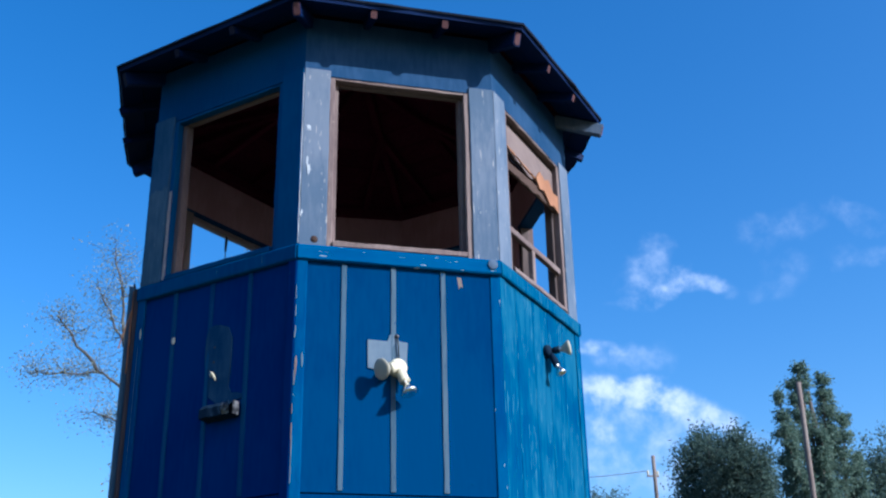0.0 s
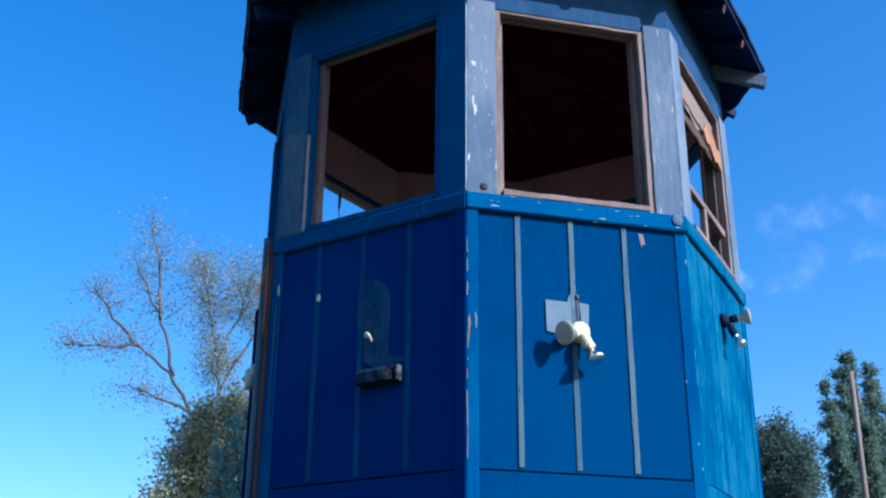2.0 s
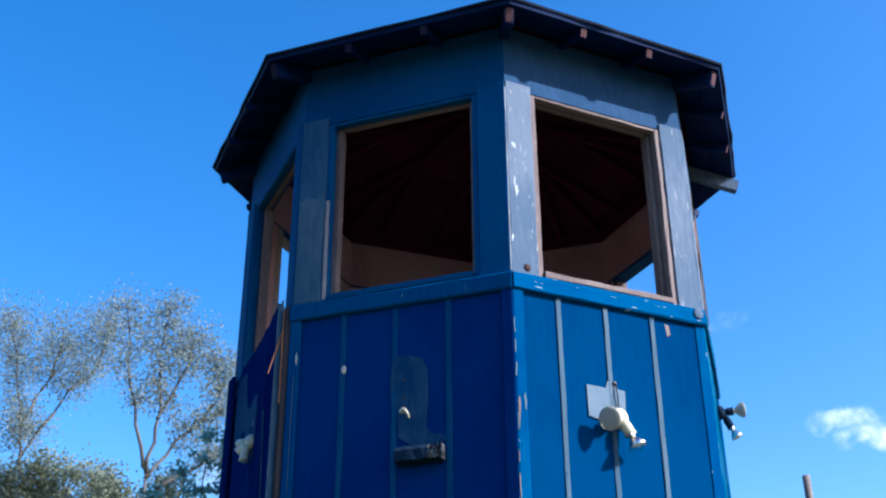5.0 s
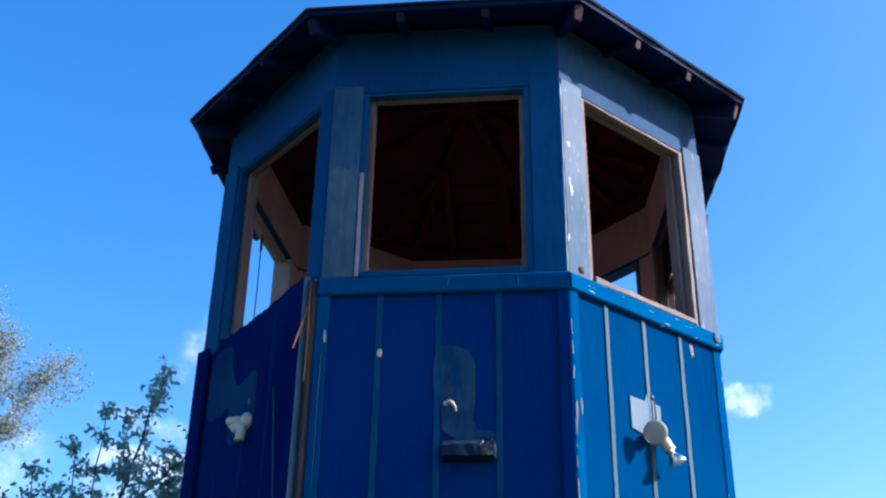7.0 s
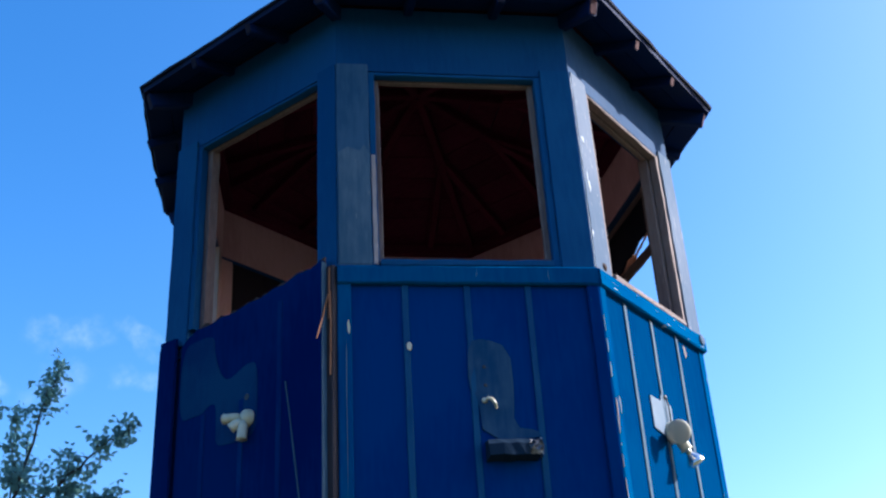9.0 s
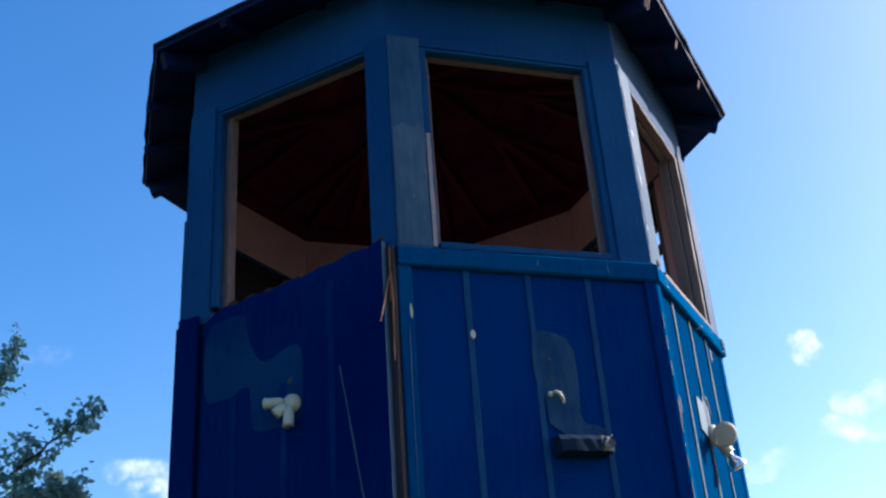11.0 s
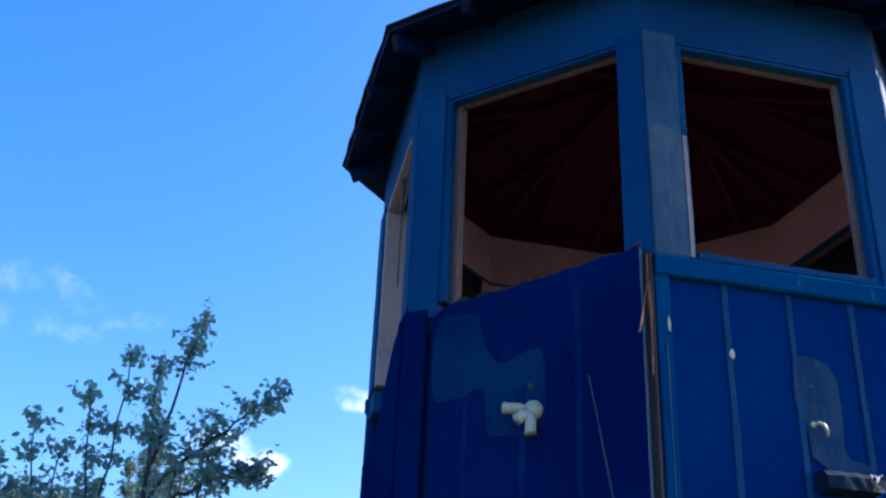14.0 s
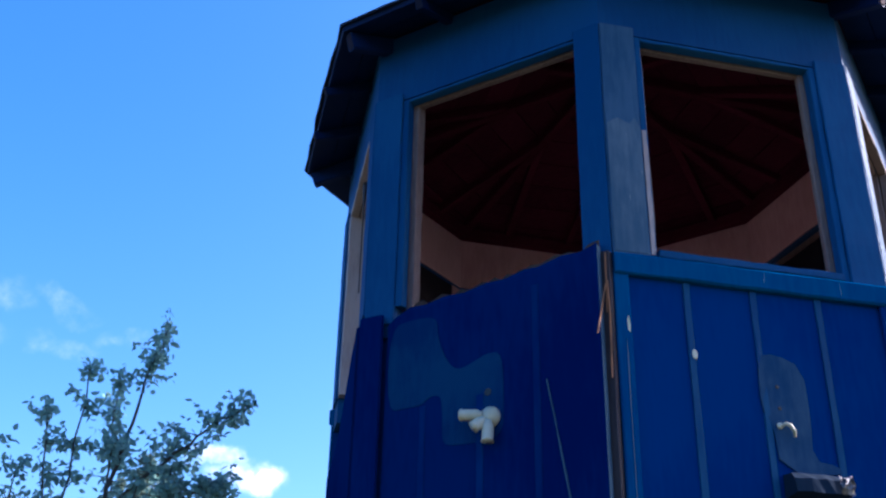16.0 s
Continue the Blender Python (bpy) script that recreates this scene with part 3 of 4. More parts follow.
def window_side(key, m):
    """The upper wall of one side: jambs, header, window frame and inner lining."""
    bottom = SILL
    # posts at both ends, cut to the corners
    for s in (-1, 1):
        inner = 0.362 if key == "west" and s > 0 else 0.335
        a, b = sorted((s * HALF, s * inner))
        part("post", sheet(B(), a, b, bottom - (0.10 if key in ("west", "west_back") else 0.058), WIN_TOP + 0.005, P, P + WALL_IN - 0.008), GREY_BLUE if key in ("front", "east_front") else HEADER_BLUE, tower, "", m)
        low = bottom if key != "west" or s > 0 else bottom - 0.055
        c, wide = s * (0.448 + inner) / 2, 0.454 - inner
        jamb = part("jamb_board", beam(B(), (c, P - 0.004, low), (c, P - 0.004, 4.165), (wide, 0, 0), (0, 0.012, 0), 0.003, 12, 0.001),
                    GREY_BLUE if key in ("front", "east_front") else WORN_JAMB if key == "west_front" and s < 0 else JAMB_BLUE, tower, "", m)
        if key == "west_front" and s < 0:
            worn = [(-0.445, 3.31), (-0.336, 3.31), (-0.335, 3.76), (-0.352, 3.80), (-0.37, 3.772), (-0.41, 3.79), (-0.446, 3.765)]
            part("worn_patch", prism(B(), worn, P - 0.0118, P - 0.0095), WORN_BLUE, jamb, "paint worn to pale grey", m)
        part("lining_board", sheet(B(), a, b, bottom - 0.1, WIN_TOP + 0.005, P + WALL_IN - 0.007, P + WALL_IN), LINING, tower, "", m)
    part("header", sheet(B(), -HALF, HALF, WIN_TOP + 0.006, WALL_TOP, P, P + WALL_IN - 0.008), FRONT_HEADER if key in ("front", "east_front") else HEADER_BLUE, tower, "", m)
    part("lining_board", sheet(B(), -HALF, HALF, WIN_TOP + 0.022, WALL_TOP + 0.02, P + WALL_IN - 0.007, P + WALL_IN), LINING, tower, "", m)
    part("wall_plate", sheet(B(), -HALF, HALF, 4.421, WALL_TOP + 0.03, P + WALL_IN + 0.001, P + WALL_IN + 0.045), RAFTER_RED, tower, "dark red-brown beam under the rafters", m)
    frame_low = bottom + 0.004
    win = part("window_frame", B(), FRAME_WOOD, tower, "bare weathered wooden frame of an open window", m)
    y, d = P + 0.016, 0.036
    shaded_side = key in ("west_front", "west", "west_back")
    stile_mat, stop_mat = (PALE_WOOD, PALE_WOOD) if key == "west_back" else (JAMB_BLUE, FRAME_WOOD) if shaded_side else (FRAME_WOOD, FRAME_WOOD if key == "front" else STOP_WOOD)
    h0, h1 = frame_low, WIN_TOP
    for s in (-1, 1):
        if key == "west" and s > 0:
            continue
        if key == "west_back":
            part("reveal_board", beam(B(), (s * 0.310, y + 0.030, h0), (s * 0.310, y + 0.030, h1), (0.046, 0, 0), (0, 0.094, 0), 0.003, 12, 0.0012), PALE_WOOD, win, "flat pale board lining the window", m)
            continue
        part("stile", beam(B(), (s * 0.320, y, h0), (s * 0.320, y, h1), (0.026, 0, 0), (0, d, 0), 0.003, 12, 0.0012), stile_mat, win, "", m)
        back, thick = (0.030, 0.022) if key == "west_front" and s > 0 else (0.042, 0.044)
        part("stop", beam(B(), (s * 0.310, y + back, h0), (s * 0.310, y + back, h1 - 0.01), (0.044, 0, 0), (0, thick, 0), 0.003, 10, 0.001), stop_mat, win, "", m)
    if key == "west_front":
        part("bare_strip", beam(B(), (-0.3195, y - 0.0195, h0 + 0.01), (-0.3195, y - 0.0195, 3.76), (0.015, 0, 0), (0, 0.004, 0), 0.001, 12, 0.0012), PALE_WOOD, win, "stile worn to pale bare wood", m)
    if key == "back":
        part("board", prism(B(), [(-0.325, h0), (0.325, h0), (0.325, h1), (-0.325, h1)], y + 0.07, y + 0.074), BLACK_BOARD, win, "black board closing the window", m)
    if key in ("east", "east_back"):
        return
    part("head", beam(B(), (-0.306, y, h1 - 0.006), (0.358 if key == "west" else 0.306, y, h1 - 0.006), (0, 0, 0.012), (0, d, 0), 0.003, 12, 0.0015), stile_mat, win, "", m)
    part("stop", beam(B(), (-0.287, y + 0.034, h1 - 0.006), (0.358 if key == "west" else 0.287, y + 0.034, h1 - 0.006), (0, 0, 0.024), (0, 0.024, 0), 0.003, 10, 0.001), stop_mat, win, "", m)
    if key not in ("west", "west_back"):
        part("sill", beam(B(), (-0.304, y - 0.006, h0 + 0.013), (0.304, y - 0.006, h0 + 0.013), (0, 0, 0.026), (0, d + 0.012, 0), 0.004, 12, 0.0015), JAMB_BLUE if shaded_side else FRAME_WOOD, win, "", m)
    if key == "east_front":
        part("muntin", beam(B(), (-0.30, y + 0.01, 3.53), (0.30, y + 0.01, 3.53), (0, 0, 0.030), (0, 0.03, 0)), FRAME_WOOD, win, "", m)
        part("muntin", beam(B(), (-0.03, y + 0.01, 3.33), (-0.03, y + 0.01, 3.515), (0.030, 0, 0), (0, 0.028, 0)), FRAME_WOOD, win, "", m)
        torn = [(-0.305, 3.965), (-0.24, 3.972), (-0.17, 3.945), (-0.10, 3.955), (-0.02, 3.925), (0.05, 3.94), (0.13, 3.905), (0.21, 3.925), (0.305, 3.90)]
        part("broken_sheet", prism(B(), torn + [(0.305, 4.10), (-0.305, 4.10)], y + 0.012, y + 0.02), FRAME_WOOD, win, "broken plywood sheet in the top of the frame", m)
        # Added layer that turns the inside of the broken sheet black
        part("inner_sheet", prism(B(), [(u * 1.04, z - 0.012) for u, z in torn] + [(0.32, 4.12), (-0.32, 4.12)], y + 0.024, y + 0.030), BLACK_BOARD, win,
             "added black layer behind the broken sheet", m)
        part("broken_board", beam(B(), (-0.30, y + 0.004, 3.862), (0.30, y + 0.004, 3.882), (0, 0, 0.052), (0, 0.016, 0), 0.003, 10, 0.004), OLD_WOOD, win, "split dark board across the window", m)
        ply = [(0.02, 3.93), (0.07, 3.985), (0.13, 3.965), (0.18, 3.99), (0.24, 3.94), (0.30, 3.95), (0.30, 3.85), (0.24, 3.868), (0.19, 3.85), (0.12, 3.90), (0.06, 3.885)]
        part("splinter", prism(B(), ply, y - 0.018, y - 0.011), SPLINTER, win, "torn orange plywood layer", m)
        part("splinter", beam(B(), (-0.27, y + 0.006, 3.975), (0.06, y - 0.008, 3.925), (0, 0, 0.011), (0, 0.006, 0), 0.001, 10, 0.003), SPLINTER, win, "", m)


def roof():
    """Eight sloping fields of boards on hip and jack rafters, with felt on top."""
    r = empty("roof")
    r.parent = tower
    tagged(r, "low eight-sided roof with dark felt and rafter tails")
    drop = Vector((0, -1, -PITCH)).normalized()      # down the slope of one field
    up = Vector((0, -PITCH, 1)).normalized()
    apex = EAVE_Z + EAVE * PITCH

    def on(a, u, lift):
        """A point of the slope at the apothem a."""
        return Vector((u, -a, EAVE_Z + (EAVE - a) * PITCH)) + up * lift

    def field(bm, a0, a1, low, high, ragged=0.0):
        n = 10
        lo, hi = [], []
        for a in (a0, a1):
            row_lo, row_hi = [], []
            for i in range(n + 1):
                u = (2 * i / n - 1) * a * T225
                da = rng.uniform(-ragged, ragged) if a == a0 and 0 < i < n else 0
                row_lo.append(bm.verts.new(on(a + da, u, low)))
                row_hi.append(bm.verts.new(on(a + da, u, high)))
            lo.append(row_lo), hi.append(row_hi)
        for i in range(n):
            bm.faces.new((hi[0][i], hi[0][i + 1], hi[1][i + 1], hi[1][i]))
            bm.faces.new((lo[0][i + 1], lo[0][i], lo[1][i], lo[1][i + 1]))
            bm.faces.new((lo[0][i], lo[0][i + 1], hi[0][i + 1], hi[0][i]))
            bm.faces.new((hi[1][i], hi[1][i + 1], lo[1][i + 1], lo[1][i]))
        for i in (0, n):
            bm.faces.new((lo[0][i], hi[0][i], hi[1][i], lo[1][i]))

    for key, m in TURNS.items():
        bm = B()
        field(bm, EAVE, 0.02, 0.0, 0.010, 0.006)
        part("felt", bm, ROOFING, r, "", m)
        edges = [EAVE - 0.008, 1.19, P * -1 + 0.0]
        for a0, a1 in zip(edges, edges[1:]):
            bm = B()
            field(bm, a0, a1 + 0.004, -0.020, -0.001)
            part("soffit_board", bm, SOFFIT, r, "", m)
        a = -P - 0.001
        while a > 0.1:
            b = max(0.03, a - 0.135)
            bm = B()
            field(bm, a, b + 0.004, -0.020, -0.001)
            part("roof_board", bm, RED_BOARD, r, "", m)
            a = b
        for u in (-0.17, 0.165):
            w, dd = (0.038, 0, 0), up * 0.040
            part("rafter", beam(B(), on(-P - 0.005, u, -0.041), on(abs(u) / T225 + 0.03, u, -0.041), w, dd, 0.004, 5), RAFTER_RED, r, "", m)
            reach = -0.010 if key in ("west", "west_back", "east", "east_back") else 0.016
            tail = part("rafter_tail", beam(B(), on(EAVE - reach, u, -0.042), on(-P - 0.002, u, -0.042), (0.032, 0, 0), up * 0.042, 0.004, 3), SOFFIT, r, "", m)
            part("end_grain", beam(B(), on(EAVE - reach + 0.003, u, -0.042), on(EAVE - reach - 0.0002, u, -0.042), (0.027, 0, 0), up * 0.037, 0.004, 1), END_GRAIN if key in ("front", "east_front") else SHADE_GRAIN, tail, "bare weathered end of the rafter", m)
        # hip rafter on the corner between this side and the next
        turn = m @ Matrix.Rotation(radians(22.5), 4, "Z")
        k = 1 / math.cos(radians(22.5))
        slope = PITCH / k
        hip_up = Vector((0, -slope, 1)).normalized()
        lo = Vector((0, -(EAVE - 0.012) * k, EAVE_Z + 0.012 * PITCH)) - hip_up * 0.062
        hi = Vector((0, -0.03, apex - 0.01)) - hip_up * 0.062
        mid = lo.lerp(hi, 0.175)
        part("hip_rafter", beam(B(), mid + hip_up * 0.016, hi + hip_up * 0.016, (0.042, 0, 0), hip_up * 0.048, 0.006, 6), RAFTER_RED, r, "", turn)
        out = -0.12 if key == "east_front" else 0.06
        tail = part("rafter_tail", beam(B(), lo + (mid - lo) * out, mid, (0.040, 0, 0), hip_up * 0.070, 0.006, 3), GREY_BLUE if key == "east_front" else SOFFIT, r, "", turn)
        part("end_grain", beam(B(), lo + (mid - lo) * (out - 0.01), lo + (mid - lo) * (out + 0.0005), (0.030, 0, 0), hip_up * 0.060, 0.006, 1), END_GRAIN if key in ("west_front", "front", "east_front") else SHADE_GRAIN, tail, "bare weathered end of the rafter", turn)


for key, m in TURNS.items():
    low_panel(key, m)
    window_side(key, m)
roof()


def inner_floor():
    bm = B()
    a = 0.99
    ring = [(a / math.cos(radians(22.5)) * math.cos(radians(22.5 + 45 * k)), a / math.cos(radians(22.5)) * math.sin(radians(22.5 + 45 * k))) for k in range(8)]
    lo, hi = [bm.verts.new((x, y, 2.38)) for x, y in ring], [bm.verts.new((x, y, 2.42)) for x, y in ring]
    bm.faces.new(lo[::-1]), bm.faces.new(hi)
    for i in range(8):
        bm.faces.new((lo[i], lo[(i + 1) % 8], hi[(i + 1) % 8], hi[i]))
    part("cabin_floor", bm, OLD_WOOD, tower, "")
    for m in TURNS.values():
        part("lining_board", sheet(B(), -HALF, HALF, 2.42, 3.20, P + WALL_IN - 0.007, P + WALL_IN), LINING, tower, "", m)


inner_floor()


# ---- things on the walls ----
def wall_patch(key, outline, mat, label, lift):
    part("bare_patch", prism(B(), rounded(outline, 1) if mat == THIN_GREY else outline, P - lift, P - 0.0002), mat, tower, label, TURNS[key])


wall_patch("front", [(-0.145, 2.905), (-0.06, 2.902), (-0.05, 2.93), (-0.015, 2.93), (-0.01, 2.905), (0.028, 2.90), (0.022, 2.78), (-0.06, 2.77), (-0.143, 2.785)],
           BARE_GREY, "unpainted grey square behind the lamp", 0.0054)
wall_patch("west_front", [(-0.022, 3.02), (0.03, 3.035), (0.118, 3.00), (0.122, 2.84), (0.11, 2.72), (0.19, 2.71), (0.20, 2.68), (0.01, 2.68), (0.0, 2.82), (-0.03, 2.86)],
           THIN_GREY, "patch of thin grey-green paint", 0.0054)


def bulb(bm_glass, bm_neck, at, way, wide, long):
    """A flood bulb: threaded neck and flared glass with a shallow domed front."""
    at, way = Vector(at), Vector(way).normalized()
    prof = [(0.0, 0.36), (0.2, 0.42), (0.5, 0.78), (0.78, 1.0), (0.86, 1.0), (0.94, 0.78), (0.98, 0.4), (1.0, 0.04)]
    tube(bm_glass, [at + way * f * long for f, _ in prof], [k * wide for _, k in prof], 20)
    prof = [(-0.016, 0.011), (-0.011, 0.0125), (-0.007, 0.011), (-0.002, 0.0125), (0.002, 0.011)]
    tube(bm_neck, [at + way * f for f, _ in prof], [k for _, k in prof], 14)


def holder(bm, at, way, length, bulk=1.0):
    """A lamp holder arm: a swivel ball and a ribbed socket, open at its end."""
    at, way = Vector(at), Vector(way).normalized()
    prof = [(0.0, 0.012), (0.010, 0.013), (0.014, 0.0165), (0.026, 0.0175), (length - 0.006, 0.0170), (length, 0.0195), (length, 0.0150), (length - 0.03, 0.014)]
    tube(bm, [at + way * s for s, _ in prof], [r * bulk for _, r in prof], 18)


def flood_lamp(key, u, z, arms, bulbs, label, holder_mat=None, bulk=1.0):
    m = TURNS[key] @ Matrix.Translation((0, -stand_off(u) - 0.0085, 0)) if key == "west" else TURNS[key]
    base = m @ Vector((u, P, z))
    lamp = empty("flood_lamp", base.x, base.y, base.z)
    tagged(lamp, label, "lamp", "lamps on the tower walls")
    bm = tube(B(), [(u, P - y, z) for y in (0.004, 0.014, 0.024, 0.032, 0.036)], [k * bulk for k in (0.031, 0.031, 0.028, 0.019, 0.006)], 24)
    part("cover_plate", bm, holder_mat or PORCELAIN, lamp, "", m, True)
    for i, (way, length) in enumerate(arms):
        w = Vector(way).normalized()
        foot = Vector((u, P - 0.026, z)) + Vector((w.x, -0.2, w.z)) * 0.018
        bm = B()
        holder(bm, foot, w, length, bulk)
        arm = part("lamp_holder", bm, holder_mat or PORCELAIN, lamp, "", m, True)
        if i in bulbs:
            glass, neck = B(), B()
            bulb(glass, neck, foot + w * (length + 0.008), w, bulbs[i][1], bulbs[i][2])
            part("bulb", glass, bulbs[i][0], arm, "", m, True)
            part("bulb_neck", neck, BRIGHT_METAL, arm, "bright metal bulb neck", m, True)
    return lamp


flood_lamp("front", -0.016, 2.788, [((-0.78, -0.50, -0.26), 0.036), ((0.27, -0.34, -0.86), 0.058)], {0: (FROSTED, 0.044, 0.045), 1: (CLEAR, 0.036, 0.056)},
           "ivory twin flood lamp with two dusty bulbs on the sunlit wall", bulk=1.28)
flood_lamp("east_front", 0.015, 3.02, [((0.25, -0.80, 0.10), 0.04), ((0.05, -0.40, -0.85), 0.06)], {0: (FROSTED, 0.034, 0.05), 1: (CLEAR, 0.026, 0.045)},
           "dark twin flood lamp with silvered bulbs on the side wall", DARK_METAL)
flood_lamp("west", 0.053, 2.850, [((-1.0, -0.10, 0.14), 0.070), ((-0.50, -0.50, -0.55), 0.044), ((0.06, -0.15, -1.0), 0.066)], {},
           "ivory lamp base with three empty sockets on the loose sheet")


def cable_stub():
    m = TURNS["front"]
    base = m @ Vector((-0.018, P, 2.92))
    c = empty("cable_stub", base.x, base.y, base.z)
    tagged(c, "short black cable hanging from a hole above the lamp", "cable")
    part("cable", tube(B(), [(-0.019, P + 0.004, 2.925), (-0.018, P - 0.012, 2.92), (-0.014, P - 0.014, 2.88), (-0.012, P - 0.012, 2.83)], [0.003] * 4, 8), WIRE, c, "", m, True)
    part("grommet", tube(B(), [(-0.019, P - 0.0066, 2.925), (-0.019, P - 0.011, 2.925)], [0.010, 0.008], 14), WIRE, c, "", m, True)


cable_stub()


def hanging_wire():
    w = empty("hanging_wire", -0.70, 0.785, 3.62)
    tagged(w, "thin black wire hanging in the open window", "wire")
    part("wire", tube(B(), [(-0.70, 0.785, 4.135), (-0.702, 0.783, 4.02), (-0.698, 0.787, 3.85), (-0.70, 0.785, 3.62)], [0.003] * 4, 6), WIRE, w)
    part("sleeve", tube(B(), [(-0.70, 0.785, 4.13), (-0.701, 0.784, 4.09), (-0.702, 0.783, 4.03)], [0.008, 0.009, 0.006], 8), WIRE, w)


hanging_wire()


def shelf_box():
    """The dented metal box below the bare patch, with a bright torn end."""
    m = TURNS["west_front"]
    base = m @ Vector((0.11, P, 2.60))
    b = empty("junction_box", base.x, base.y, base.z)
    tagged(b, "dented dark metal box with a bright torn end", "box")
    bm = B()
    prof = [(P - 0.002, 2.672), (P - 0.040, 2.668), (P - 0.060, 2.650), (P - 0.064, 2.612), (P - 0.002, 2.606)]
    rings = []
    for i in range(8):
        u = 0.014 + 0.165 * i / 7
        rings.append([bm.verts.new((u + rng.uniform(-0.002, 0.002), y + rng.uniform(-0.002, 0.002), z + rng.uniform(-0.002, 0.002))) for y, z in prof])
    for r, s in zip(rings, rings[1:]):
        for k in range(5):
            bm.faces.new((r[k], r[(k + 1) % 5], s[(k + 1) % 5], s[k]))
    bm.faces.new(rings[0][::-1])
    part("casing", bm, DARK_METAL, b, "", m)
    bm = B()
    prism(bm, [(0.0, 2.614), (-0.002, 2.63), (0.001, 2.662), (0.005, 2.667), (0.008, 2.64), (0.006, 2.612)], P - 0.052, P - 0.016)
    bm.transform(Matrix.Translation((0.183, 0, 0)))
    part("end_cap", bm, TORN_METAL, b, "bright torn sheet metal end", m)
    r = random.Random(5)
    bm = B()
    rows = []
    for i in range(7):
        u = 0.142 + 0.043 * i / 6
        rows.append([bm.verts.new((u + r.uniform(-0.003, 0.003), P - 0.068 - r.uniform(0.0, 0.008) * (0 < j < 4), 2.612 + 0.050 * j / 4 + r.uniform(-0.004, 0.004))) for j in range(5)])
    for p, q in zip(rows, rows[1:]):
        for j in range(4):
            bm.faces.new((p[j], p[j + 1], q[j + 1], q[j]))
    bmesh.ops.solidify(bm, geom=bm.faces[:], thickness=0.001)
    part("crumpled_foil", bm, TORN_METAL, b, "crumpled bright metal foil", m)


shelf_box()


def hook():
    m = TURNS["west_front"]
    base = m @ Vector((0.045, P, 2.80))
    h = empty("broken_bracket", base.x, base.y, base.z)
    tagged(h, "broken white porcelain bracket on the shaded wall", "bracket")
    pts = [(0.022, P - 0.004, 2.808), (0.030, P - 0.022, 2.815), (0.042, P - 0.028, 2.808), (0.052, P - 0.026, 2.792), (0.055, P - 0.020, 2.778)]
    part("arm", tube(B(), pts, [0.004, 0.0055, 0.006, 0.0055, 0.0035], 12), PORCELAIN, h, "", m, True)
    part("foot", tube(B(), [(0.020, P - 0.0062, 2.812), (0.020, P - 0.012, 2.812)], [0.010, 0.008], 14), PORCELAIN, h, "", m, True)


hook()


def flake(c, z, w, h):
    """The ragged outline of a paint flake round (c, z)."""
    return [(c + w / 2 * math.cos(a) * k, z + h / 2 * math.sin(a) * k) for a, k in ((math.pi * i / 7, rng.uniform(0.35, 1.15)) for i in range(14))]


